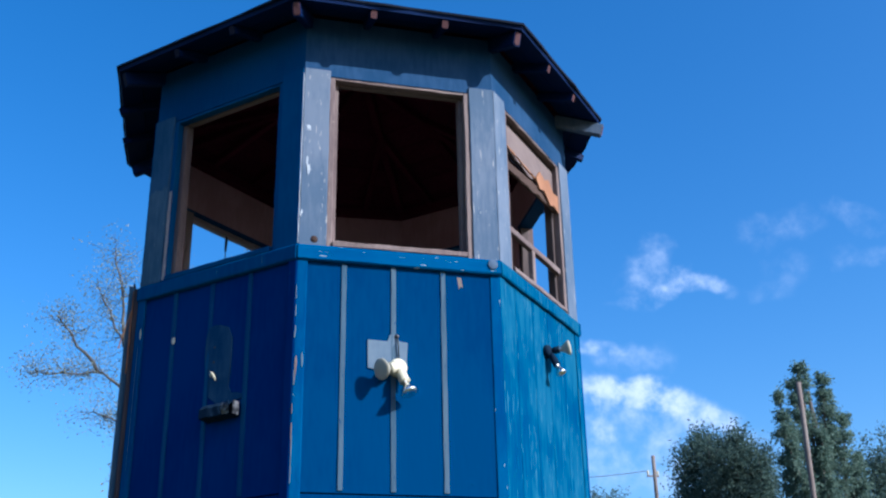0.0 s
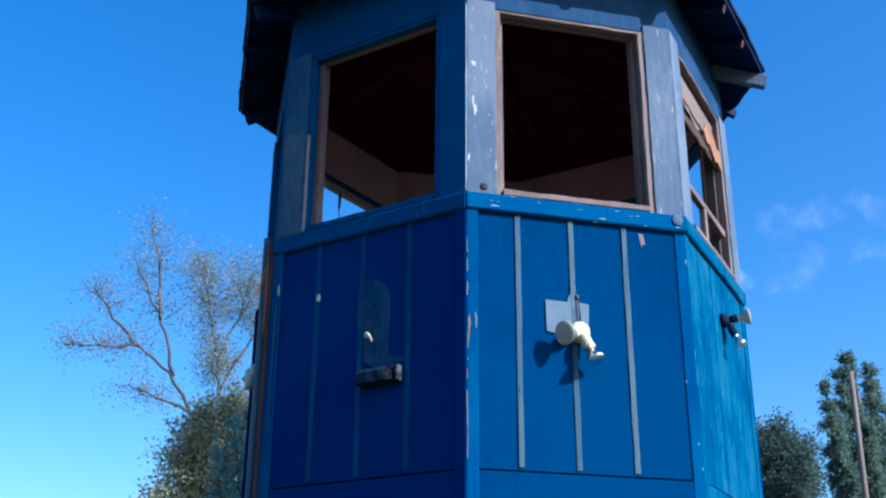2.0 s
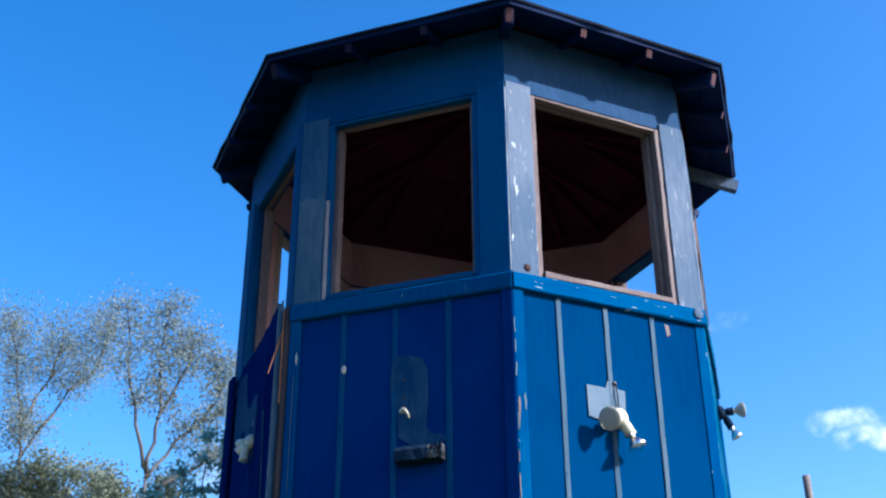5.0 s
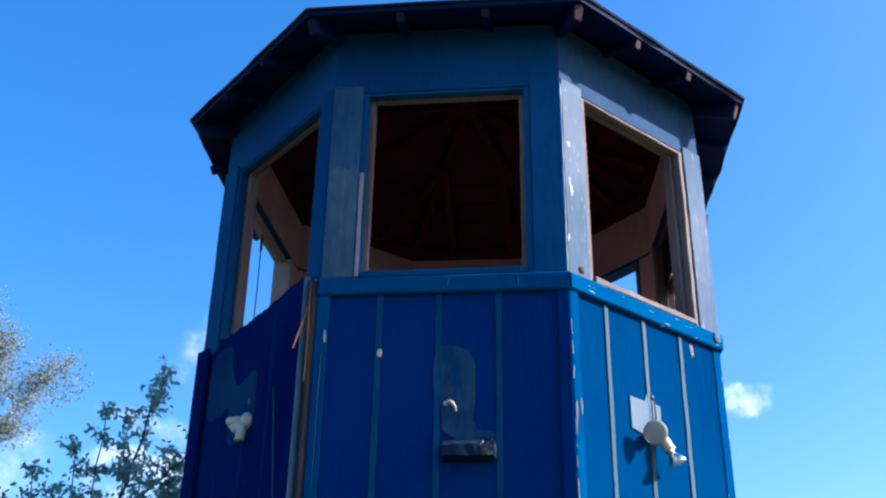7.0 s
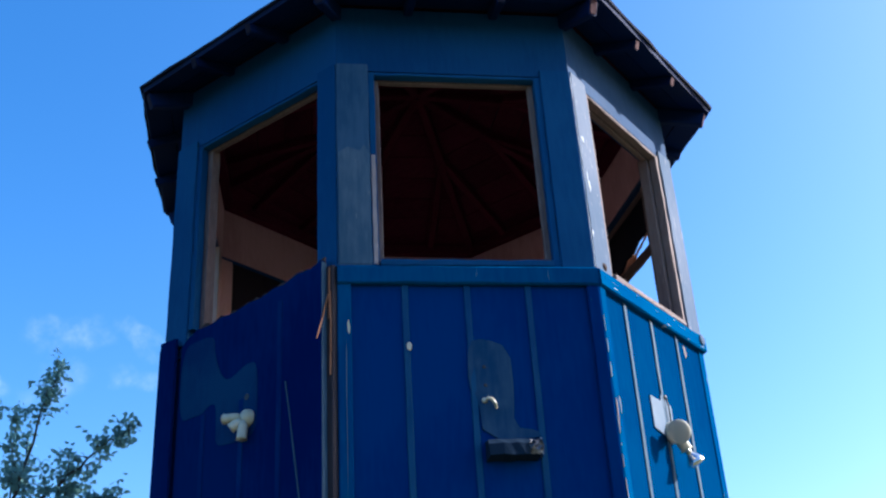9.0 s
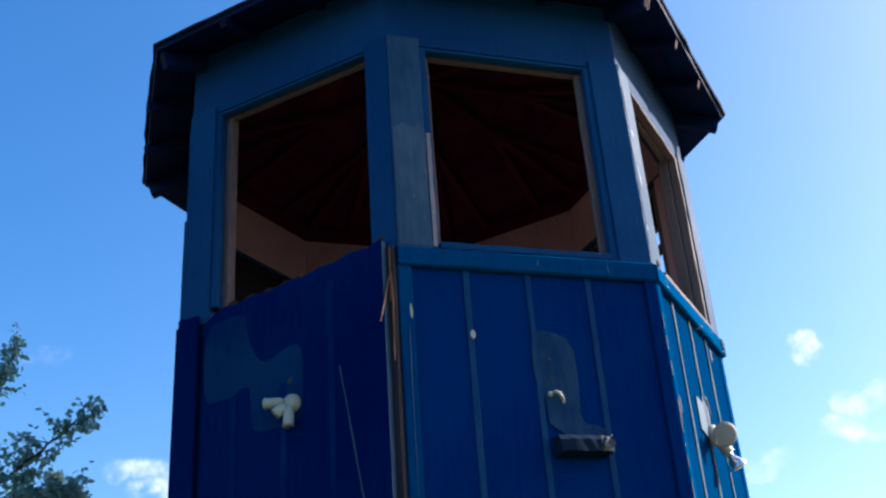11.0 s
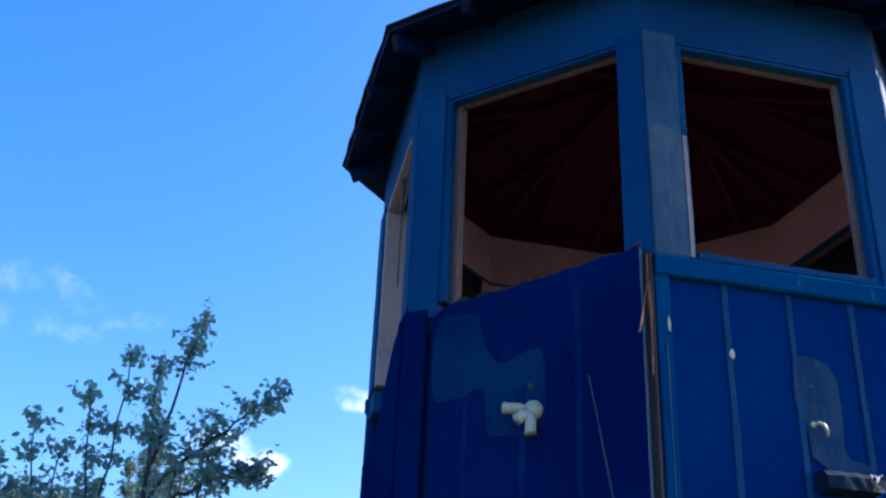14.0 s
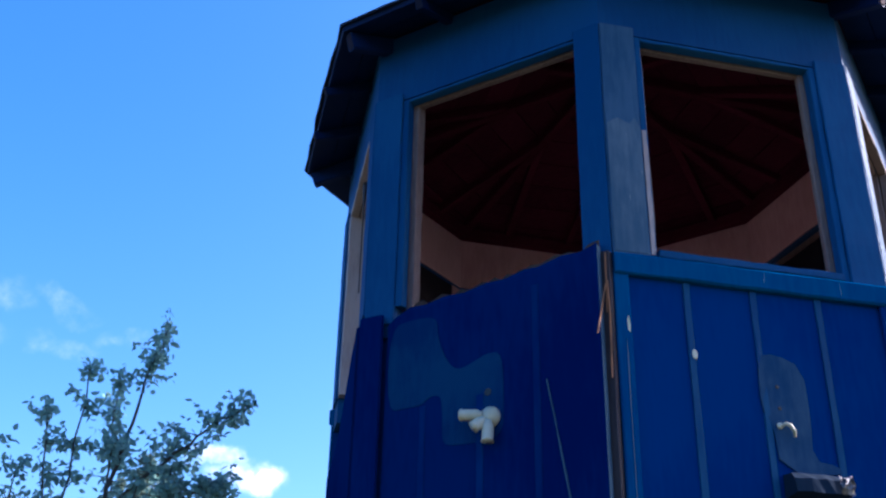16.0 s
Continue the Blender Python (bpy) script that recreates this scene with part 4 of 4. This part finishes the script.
def small_marks():
    """Knots, holes, chips, painted glints and bolts in the boards."""
    m = TURNS["west_front"]
    k = B()
    tube(k, [(-0.219, P - 0.004, 3.005), (-0.219, P - 0.008, 3.005)], [0.013, 0.010], 12)
    bmesh.ops.scale(k, vec=(0.75, 1, 1.35), verts=k.verts, space=Matrix.Translation((0.219, 0, -3.005)))
    part("filler_spot", k, PORCELAIN, tower, "white filler spot", m)
    for z in (2.93, 2.865):
        part("screw_hole", tube(B(), [(0.027, P - 0.0068, z), (0.027, P - 0.0074, z)], [0.006, 0.005], 10), WIRE, tower, "dark screw hole", m)
    part("chip", prism(B(), [(-0.423, 3.085), (-0.418, 3.10), (-0.413, 3.07), (-0.416, 3.045), (-0.421, 3.055)], P - 0.0142, P - 0.012), PORCELAIN, tower, "white paint chip", m)
    part("chip", prism(B(), [(-0.4285, 2.46), (-0.4262, 2.62), (-0.4268, 2.80), (-0.4250, 2.98), (-0.4272, 3.03), (-0.4290, 2.85), (-0.4284, 2.70)], P - 0.0142, P - 0.012), BARE_GREY, tower, "long pale scratch in the paint", m)
    m = TURNS["front"]
    part("chip", prism(B(), [(0.252, 3.212), (0.272, 3.208), (0.278, 3.165), (0.268, 3.17), (0.262, 3.155)], P - 0.0012, P - 0.0001), FRAME_WOOD, tower, "bare wood chip", m)
    part("chip", prism(B(), [(-0.424, 2.82), (-0.419, 2.835), (-0.413, 2.80), (-0.417, 2.765), (-0.421, 2.775)], P - 0.0146, P - 0.012), BARE_GREY, tower, "bare wood chip", m)
    part("chip", prism(B(), [(-0.449, 2.80), (-0.443, 2.82), (-0.439, 2.79), (-0.444, 2.73), (-0.448, 2.69)], P - 0.0148, P - 0.012), FRAME_WOOD, tower, "bare wood chip", m)
    bolt = tube(B(), [(0.415, P - 0.021, 3.275), (0.415, P - 0.029, 3.275), (0.415, P - 0.032, 3.275)], [0.024, 0.022, 0.008], 18)
    part("bolt", bolt, GREY_BLUE, tower, "pale blue painted bolt head", m)
    # White chips whose brightness also paints in the glints on the jamb
    for c, z, w, h in ((-0.424, 3.862, 0.024, 0.044), (-0.426, 3.70, 0.012, 0.09), (-0.417, 3.655, 0.018, 0.07), (-0.445, 3.45, 0.012, 0.036)):
        part("chip", prism(B(), flake(c, z, w, h), P - 0.0115, P - 0.009), WHITE_CHIP_GLINT, tower, "white chip with a painted-in glint", m)
    part("bare_edge", beam(B(), (-0.4535, P - 0.003, 3.31), (-0.4535, P - 0.003, 4.14), (0.003, 0, 0), (0, 0.010, 0), 0.0006, 14, 0.0005), WHITE_CHIP_GLINT, tower, "pale worn edge of the corner board", m)
    r = random.Random(41)
    for _ in range(13):
        z, h = r.uniform(2.32, 3.2), 0.010 + 0.16 * r.random() ** 3
        w = r.uniform(0.002, 0.0045) if h > 0.04 else r.uniform(0.003, 0.008)
        c = -0.4545 + w / 2 + r.uniform(0, 0.003)
        part("chip", prism(B(), [(c - w / 2, z - h / 2), (c + w * 0.3, z - h * 0.35), (c + w / 2, z + h * 0.1), (c + w * 0.1, z + h / 2), (c - w / 2, z + h * 0.4)],
                           P - 0.0136, P - 0.011), BARE_GREY if r.random() < 0.6 else FRAME_WOOD, tower, "flake of bare wood on the corner", m)
    part("broken_knot", tube(B(), [(-0.385, P - 0.008, 3.33), (-0.385, P - 0.016, 3.33)], [0.020, 0.009], 9), OLD_WOOD, tower, "split brown knot", m)


small_marks()


# ---- plants ----
def leaf_mesh(name, spots, mat, parent, label=""):
    """Many small pointed leaves, each folded along its middle. spots: place, length."""
    verts, faces = [], []
    for p, size in spots:
        d = Vector((rng.uniform(-1, 1), rng.uniform(-1, 1), rng.uniform(-1.2, 0.6))).normalized()
        s = d.cross(Vector((rng.uniform(-1, 1), rng.uniform(-1, 1), rng.uniform(-1, 1)))).normalized() * size * 0.30
        nrm = d.cross(s).normalized() * size * 0.06
        i = len(verts)
        verts += [p, p + d * size * 0.35 + s + nrm, p + d * size * 0.75 + s * 0.7 + nrm, p + d * size, p + d * size * 0.75 - s * 0.7 + nrm, p + d * size * 0.35 - s + nrm]
        faces += [(i, i + 1, i + 2, i + 3), (i, i + 3, i + 4, i + 5)]
    origin = parent.location
    me = bpy.data.meshes.new(name)
    me.from_pydata([v - origin for v in verts], [], faces)
    me.materials.append(mat)
    ob = new(name, me)
    ob.parent = parent
    if label:
        tagged(ob, label)
    return ob


def wander(a, b, n, amount, r):
    a, b = Vector(a), Vector(b)
    pts = [a.lerp(b, i / n) for i in range(n + 1)]
    for i in range(1, n):
        pts[i] += Vector([r.uniform(-amount, amount) for _ in range(3)])
    return pts


def shrub():
    """The leafy shrub beside the tower: several upright stems with side twigs and oval leaves."""
    r = random.Random(21)
    base = Vector((-0.75, 2.05, 0))
    s = empty("shrub", *base)
    tagged(s, "tall leafy green shrub with upright stems behind the tower", "shrub")
    tips = [(-0.62, 1.93, 3.73), (-0.86, 2.11, 3.50), (-1.13, 2.31, 3.16), (-0.37, 1.64, 3.40), (-0.75, 2.02, 3.46), (-1.22, 2.36, 2.95), (-0.42, 1.66, 3.02),
            (-0.96, 2.2, 3.3), (-1.02, 2.25, 3.05), (-0.55, 1.85, 3.1), (-0.55, 2.25, 3.45), (-0.3, 2.2, 3.2), (-0.8, 2.3, 2.95), (-0.68, 1.9, 3.0)]
    FORKS = {0: ((-0.76, 2.03, 2.6), (-0.72, 1.99, 3.10)), 3: ((-0.76, 2.03, 2.75), (-0.62, 1.89, 3.08)), 6: ((-0.74, 2.0, 2.8), (-0.56, 1.82, 2.98))}
    leaves = []
    for k, tip in enumerate(tips):
        tip = Vector(tip)
        foot = base + Vector((r.uniform(-0.12, 0.12), r.uniform(-0.12, 0.12), -0.03))
        mid = foot.lerp(tip, 0.62) + Vector((r.uniform(-0.08, 0.08), r.uniform(-0.08, 0.08), 0.1))
        if k in FORKS:
            foot, mid = Vector(FORKS[k][0]), Vector(FORKS[k][1])
        pts = wander(foot, mid, 4, 0.03, r)[:-1] + wander(mid, tip, 8, 0.012, r)
        part("stem", tube(B(), pts, [0.009 * (1 - i / len(pts)) + 0.0022 for i in range(len(pts))], 6), STEM, s, "", None, True)
        bare = k in (0,)
        for i in range(4, len(pts)):
            f = (i - 4) / (len(pts) - 4)
            for _ in range(4):
                reach = 0.15 * (1.15 - f) + 0.04
                if bare and 0.12 < f < 0.55:
                    if r.random() < 0.88:
                        continue
                    reach = 0.05
                d = Vector((r.uniform(-1, 1), r.uniform(-1, 1), r.uniform(-0.1, 0.9))).normalized() * reach * r.uniform(0.5, 1.1)
                q = pts[i] + Vector((0, 0, r.uniform(-0.05, 0.02)))
                twig = tube(B(), [q, q + d * 0.55, q + d + Vector((0, 0, -0.01))], [0.0025, 0.002, 0.001], 4)
                part("twig", twig, STEM, s, "")
                for _ in range(r.randint(15, 22) if bare and f > 0.55 else r.randint(13, 19)):
                    leaves.append((q + d * r.uniform(0.05, 1.15) + Vector([r.gauss(0, 0.014) for _ in range(3)]), r.uniform(0.022, 0.043)))
    leaf_mesh("leaves", leaves, LEAF_NEAR, s, "small oval green leaves")


shrub()


def tree(name, label, base, trunk_pts, limbs, leaf, leaf_size, density, cloud=0.5, r_trunk=0.14, seed=3, twigs=6, start=0.25, taper=0.0, thick=()):
    """A trunk through points, limbs given as point rows, each with twigs that carry clumps of small leaves."""
    r = random.Random(seed)
    t = empty(name, *base)
    tagged(t, label, "tree")
    trunk = [Vector(p) for p in trunk_pts]
    part("trunk", tube(B(), trunk, [r_trunk * (1 - 0.75 * i / (len(trunk) - 1)) for i in range(len(trunk))], 9), BARK, t, "", None, True)
    leaves = []
    for k, row in enumerate(limbs):
        pts = []
        for a, b in zip(row, row[1:]):
            pts += wander(a, b, 4, 0.05, r)[:-1]
        pts.append(Vector(row[-1]))
        n = len(pts)
        part("limb", tube(B(), pts, [r_trunk * 0.34 * (1 - i / n) + 0.010 for i in range(n)], 6), BARK, t, "", None, True)
        bm = B()
        for i in range(max(1, int(n * start)), n):
            reach = cloud * (1 + taper * (0.25 - i / n))
            for _ in range(twigs):
                d = Vector((r.uniform(-1, 1), r.uniform(-1, 1), r.uniform(-0.35, 1.0 + taper))).normalized() * reach * r.uniform(0.35, 1.1)
                end = pts[i] + d
                tube(bm, [pts[i], pts[i] + d * 0.5 + Vector([r.uniform(-0.05, 0.05) for _ in range(3)]), end], [0.007, 0.005, 0.003], 4)
                for _ in range(density * 4 if k in thick else density):
                    leaves.append((pts[i] + d * r.uniform(0.3, 1.15) + Vector([r.gauss(0, reach * 0.24) for _ in range(3)]), leaf_size * r.uniform(0.6, 1.2)))
        tagged(part("brushwood", bm, BARK, t, ""), kind="stuff")
    leaf_mesh("crown", leaves, leaf, t)
    return t


def plant_trees():
    # sparse tree with bare curving limbs
    x, y = -1.7, 21.4
    tree("tree", "tall sparse tree with bare curving grey limbs", (x, y, 0),
         [(-0.4, y, -0.1), (-0.5, y, 3), (-0.8, y, 5.5), (-1.61, y, 7.4)],
         [[(-1.61, y, 7.4), (-2.3, y, 8.6), (-3.09, y, 9.2), (-4.0, y, 9.15), (-4.8, y, 9.1)],
          [(-2.2, y, 8.5), (-2.5, y, 9.6), (-3.0, y, 10.6), (-3.4, y, 11.4)],
          [(-0.8, y, 5.5), (-0.95, y, 7.4), (-1.1, y, 8.4), (-1.25, y, 9.1), (-1.5, y, 10.4), (-1.9, y, 11.6)],
          [(-1.2, y, 9.0), (-0.7, y, 10.2), (-0.6, y, 11.4)], [(-1.1, y, 8.2), (-0.4, y, 9.6), (0.3, y, 10.6), (0.5, y, 12.0)],
          [(-2.65, y, 9.9), (-2.8, y, 11.2), (-3.1, y, 12.4)], [(-3.2, y, 9.2), (-3.9, y, 10.1), (-4.3, y, 10.6)],
          [(-1.6, y, 7.6), (-2.4, y, 7.9), (-3.2, y, 8.2)]],
         LEAF_THIN, 0.055, 30, 0.78, 0.12, 5, 6, 0.45, 0.0, (2, 3, 4))
    # its leafier neighbour
    x, y = 1.1, 16.6
    tree("tree", "slender half-leafy tree with pale foliage", (x, y, 0), [(x, y, -0.1), (x, y, 3), (x - 0.05, y, 5.5), (1.0, y, 7.0)],
         [[(1.0, y, 6.9), (1.15, y, 8.2), (0.95, y, 9.4), (1.2, y, 10.4)], [(1.0, y, 6.8), (1.7, y, 7.8), (2.4, y, 8.35)], [(2.0, y, 8.1), (2.3, y, 8.8), (2.2, y, 9.4)],
          [(1.2, y, 6.6), (2.2, y, 7.3), (2.9, y, 7.7)], [(2.5, y, 7.5), (3.0, y, 8.4), (3.5, y, 9.0)], [(0.95, y, 7.0), (0.5, y, 8.6), (0.25, y, 10.2)],
          [(1.1, y, 8.0), (1.6, y, 9.2), (1.7, y, 9.9)]],
         LEAF_THIN, 0.060, 55, 0.52, 0.09, 31, 6, 0.35)
    x, y = 1.3, 17.4
    tree("tree", "low olive-green tree under the pale one", (x, y, 0), [(x, y, -0.1), (x, y, 2), (x, y, 4)],
         [[(x, y, 3.5), (x - 0.5, y, 5.2), (x - 0.6, y, 6.7)], [(x, y, 3.5), (x + 0.2, y, 5.4), (x + 0.3, y, 6.9)], [(x, y, 3.3), (x + 0.9, y, 4.8), (x + 1.2, y, 6.2)]],
         LEAF_OLIVE, 0.075, 110, 0.6, 0.11, 37, 7)
    # leafy olive tree lower beside it
    x, y = -0.9, 19.5
    tree("tree", "rounded olive-green tree beside the bare one", (x, y, 0), [(x, y, -0.1), (x, y, 2), (x + 0.1, y, 4)],
         [[(x, y, 3.5), (x - 0.5, y, 5.0), (x - 0.75, y, 6.2)], [(x, y, 3.6), (x - 0.3, y, 5.6), (x - 0.4, y, 7.2)], [(x, y, 3.8), (x + 0.6, y, 5.6), (x + 0.8, y, 7.4)],
          [(x, y, 3.6), (x + 1.2, y, 5.0), (x + 1.8, y, 6.6)], [(x, y, 3.3), (x - 0.6, y, 4.4), (x - 1.0, y, 5.2)],
          [(x, y, 4), (x + 0.1, y + 0.3, 6), (x + 0.2, y + 0.3, 7.5)], [(x, y, 4), (x - 0.5, y + 0.3, 5.6), (x - 0.6, y + 0.3, 6.9)], [(x, y, 4), (x + 1.2, y + 0.2, 6), (x + 1.4, y + 0.2, 7.3)]],
         LEAF_OLIVE, 0.085, 120, 0.62, 0.13, 11, 7)
    # trees on the far side
    x, y = 13.2, 21.3
    tree("tree", "broad dense dark green tree", (x, y, 0), [(x, y, -0.1), (x, y, 2.5), (x, y, 5)],
         [[(x, y, 4), (x - 0.8, y, 6), (x - 0.9, y, 7.6)], [(x, y, 4.2), (x - 0.2, y, 6.4), (x - 0.2, y, 7.9)], [(x, y, 4.2), (x + 0.5, y, 6.2), (x + 0.6, y, 7.9)],
          [(x, y, 4), (x + 1.0, y, 5.8), (x + 1.1, y, 7.2)], [(x, y, 3.5), (x - 1.0, y, 5.0), (x - 1.1, y, 6.4)],
          [(x, y, 4), (x - 0.5, y - 0.4, 6), (x - 0.55, y - 0.4, 7.7)], [(x, y, 4), (x + 0.2, y - 0.4, 6), (x + 0.2, y - 0.4, 7.8)], [(x, y, 4), (x + 0.8, y - 0.4, 5.8), (x + 0.9, y - 0.4, 7.5)]],
         LEAF_FAR, 0.080, 130, 0.62, 0.2, 13, 7)
    x, y = 14.4, 18.4
    tree("tree", "tall poplar with upright leafy limbs", (x, y, 0), [(x, y, -0.1), (x, y, 4), (x, y, 7), (14.3, y, 8.7)],
         [[(x, y, 5), (14.2, y, 7.6), (14.08, y, 9.2)], [(x, y, 5), (13.7, y, 6.6), (13.45, y, 8.45)], [(x, y, 5), (14.6, y, 7.2), (14.75, y, 8.95)],
          [(x, y, 4), (14.9, y, 6.2), (15.15, y, 7.9)], [(x, y, 4), (13.7, y, 5.4), (13.35, y, 6.9)], [(x, y, 3.4), (15.0, y, 5.0), (15.4, y, 6.3)],
          [(x, y, 5), (14.0, y, 7), (13.95, y, 8.9)], [(x, y, 4.5), (14.8, y + 0.3, 6.9), (14.95, y + 0.3, 8.6)], [(x, y, 4.5), (13.6, y - 0.3, 6.0), (13.3, y - 0.3, 7.5)],
          [(x, y, 4), (15.2, y + 0.2, 5.8), (15.5, y + 0.2, 7.0)], [(x, y, 4), (14.2, y - 0.3, 6.0), (14.3, y - 0.3, 7.4)]],
         LEAF_POPLAR, 0.070, 95, 0.43, 0.16, 17, 7, 0.22, 0.7)
    x, y = 17.0, 19.4
    tree("tree", "dark green tree at the edge of the trees", (x, y, 0), [(x, y, -0.1), (x, y, 3), (x, y, 5)],
         [[(x, y, 4), (x - 0.4, y, 6), (x - 0.4, y, 7.2)], [(x, y, 4), (x + 0.5, y, 6), (x + 0.7, y, 7.7)], [(x, y, 3.5), (x - 0.9, y, 4.8), (x - 1.1, y, 5.9)]],
         LEAF_FAR, 0.080, 120, 0.65, 0.18, 19, 7)
    x, y = 13.9, 32.0
    tree("tree", "small distant green tree", (x, y, 0), [(x, y, -0.1), (x, y, 4), (x, y, 7)],
         [[(x, y, 5), (x - 0.5, y, 7.4), (x - 0.5, y, 8.3)], [(x, y, 5), (x + 0.4, y, 7.5), (x + 0.3, y, 8.4)], [(x, y, 5), (x + 0.8, y, 7), (x + 0.9, y, 7.8)]],
         LEAF_FAR, 0.090, 50, 0.6, 0.2, 23, 6)


plant_trees()


def utility_pole(x, y, top, lean, radius, label, gear):
    p = empty("utility_pole", x, y, 0)
    tagged(p, label, "utility pole")
    part("shaft", tube(B(), [(x + lean * (1 - z / top), y, z) for z in (-0.2, top * 0.3, top * 0.6, top * 0.9, top)], [radius * k for k in (1.25, 1.15, 1.08, 1.0, 0.96)], 12), POLE_WOOD, p, "", None, True)
    if gear:
        part("crossarm", beam(B(), (x - 0.30, y, top - 0.75), (x + 0.16, y, top - 0.75), (0, 0.06, 0), (0, 0, 0.05)), POLE_WOOD, p)
        for dx in (-0.26, 0.12):
            part("insulator", tube(B(), [(x + dx, y, top - 0.71), (x + dx, y, top - 0.60), (x + dx, y, top - 0.55)], [0.03, 0.045, 0.02], 10), PORCELAIN, p)
        part("cable", tube(B(), [(x - 0.26 - 3.5 * f, y, top - 0.56 - 0.35 * math.sin(math.pi * f * 0.5)) for f in (0, 0.25, 0.5, 0.75, 1)], [0.012] * 5, 5), WIRE, p)


utility_pole(11.95, 15.04, 7.86, -0.15, 0.056, "leaning weathered wooden utility pole before the poplar", False)
utility_pole(15.68, 31.15, 9.82, 0.0, 0.07, "distant wooden utility pole with a crossarm", True)
utility_pole(15.39, 14.43, 7.79, 0.0, 0.09, "plain wooden utility pole past the shrub", False)
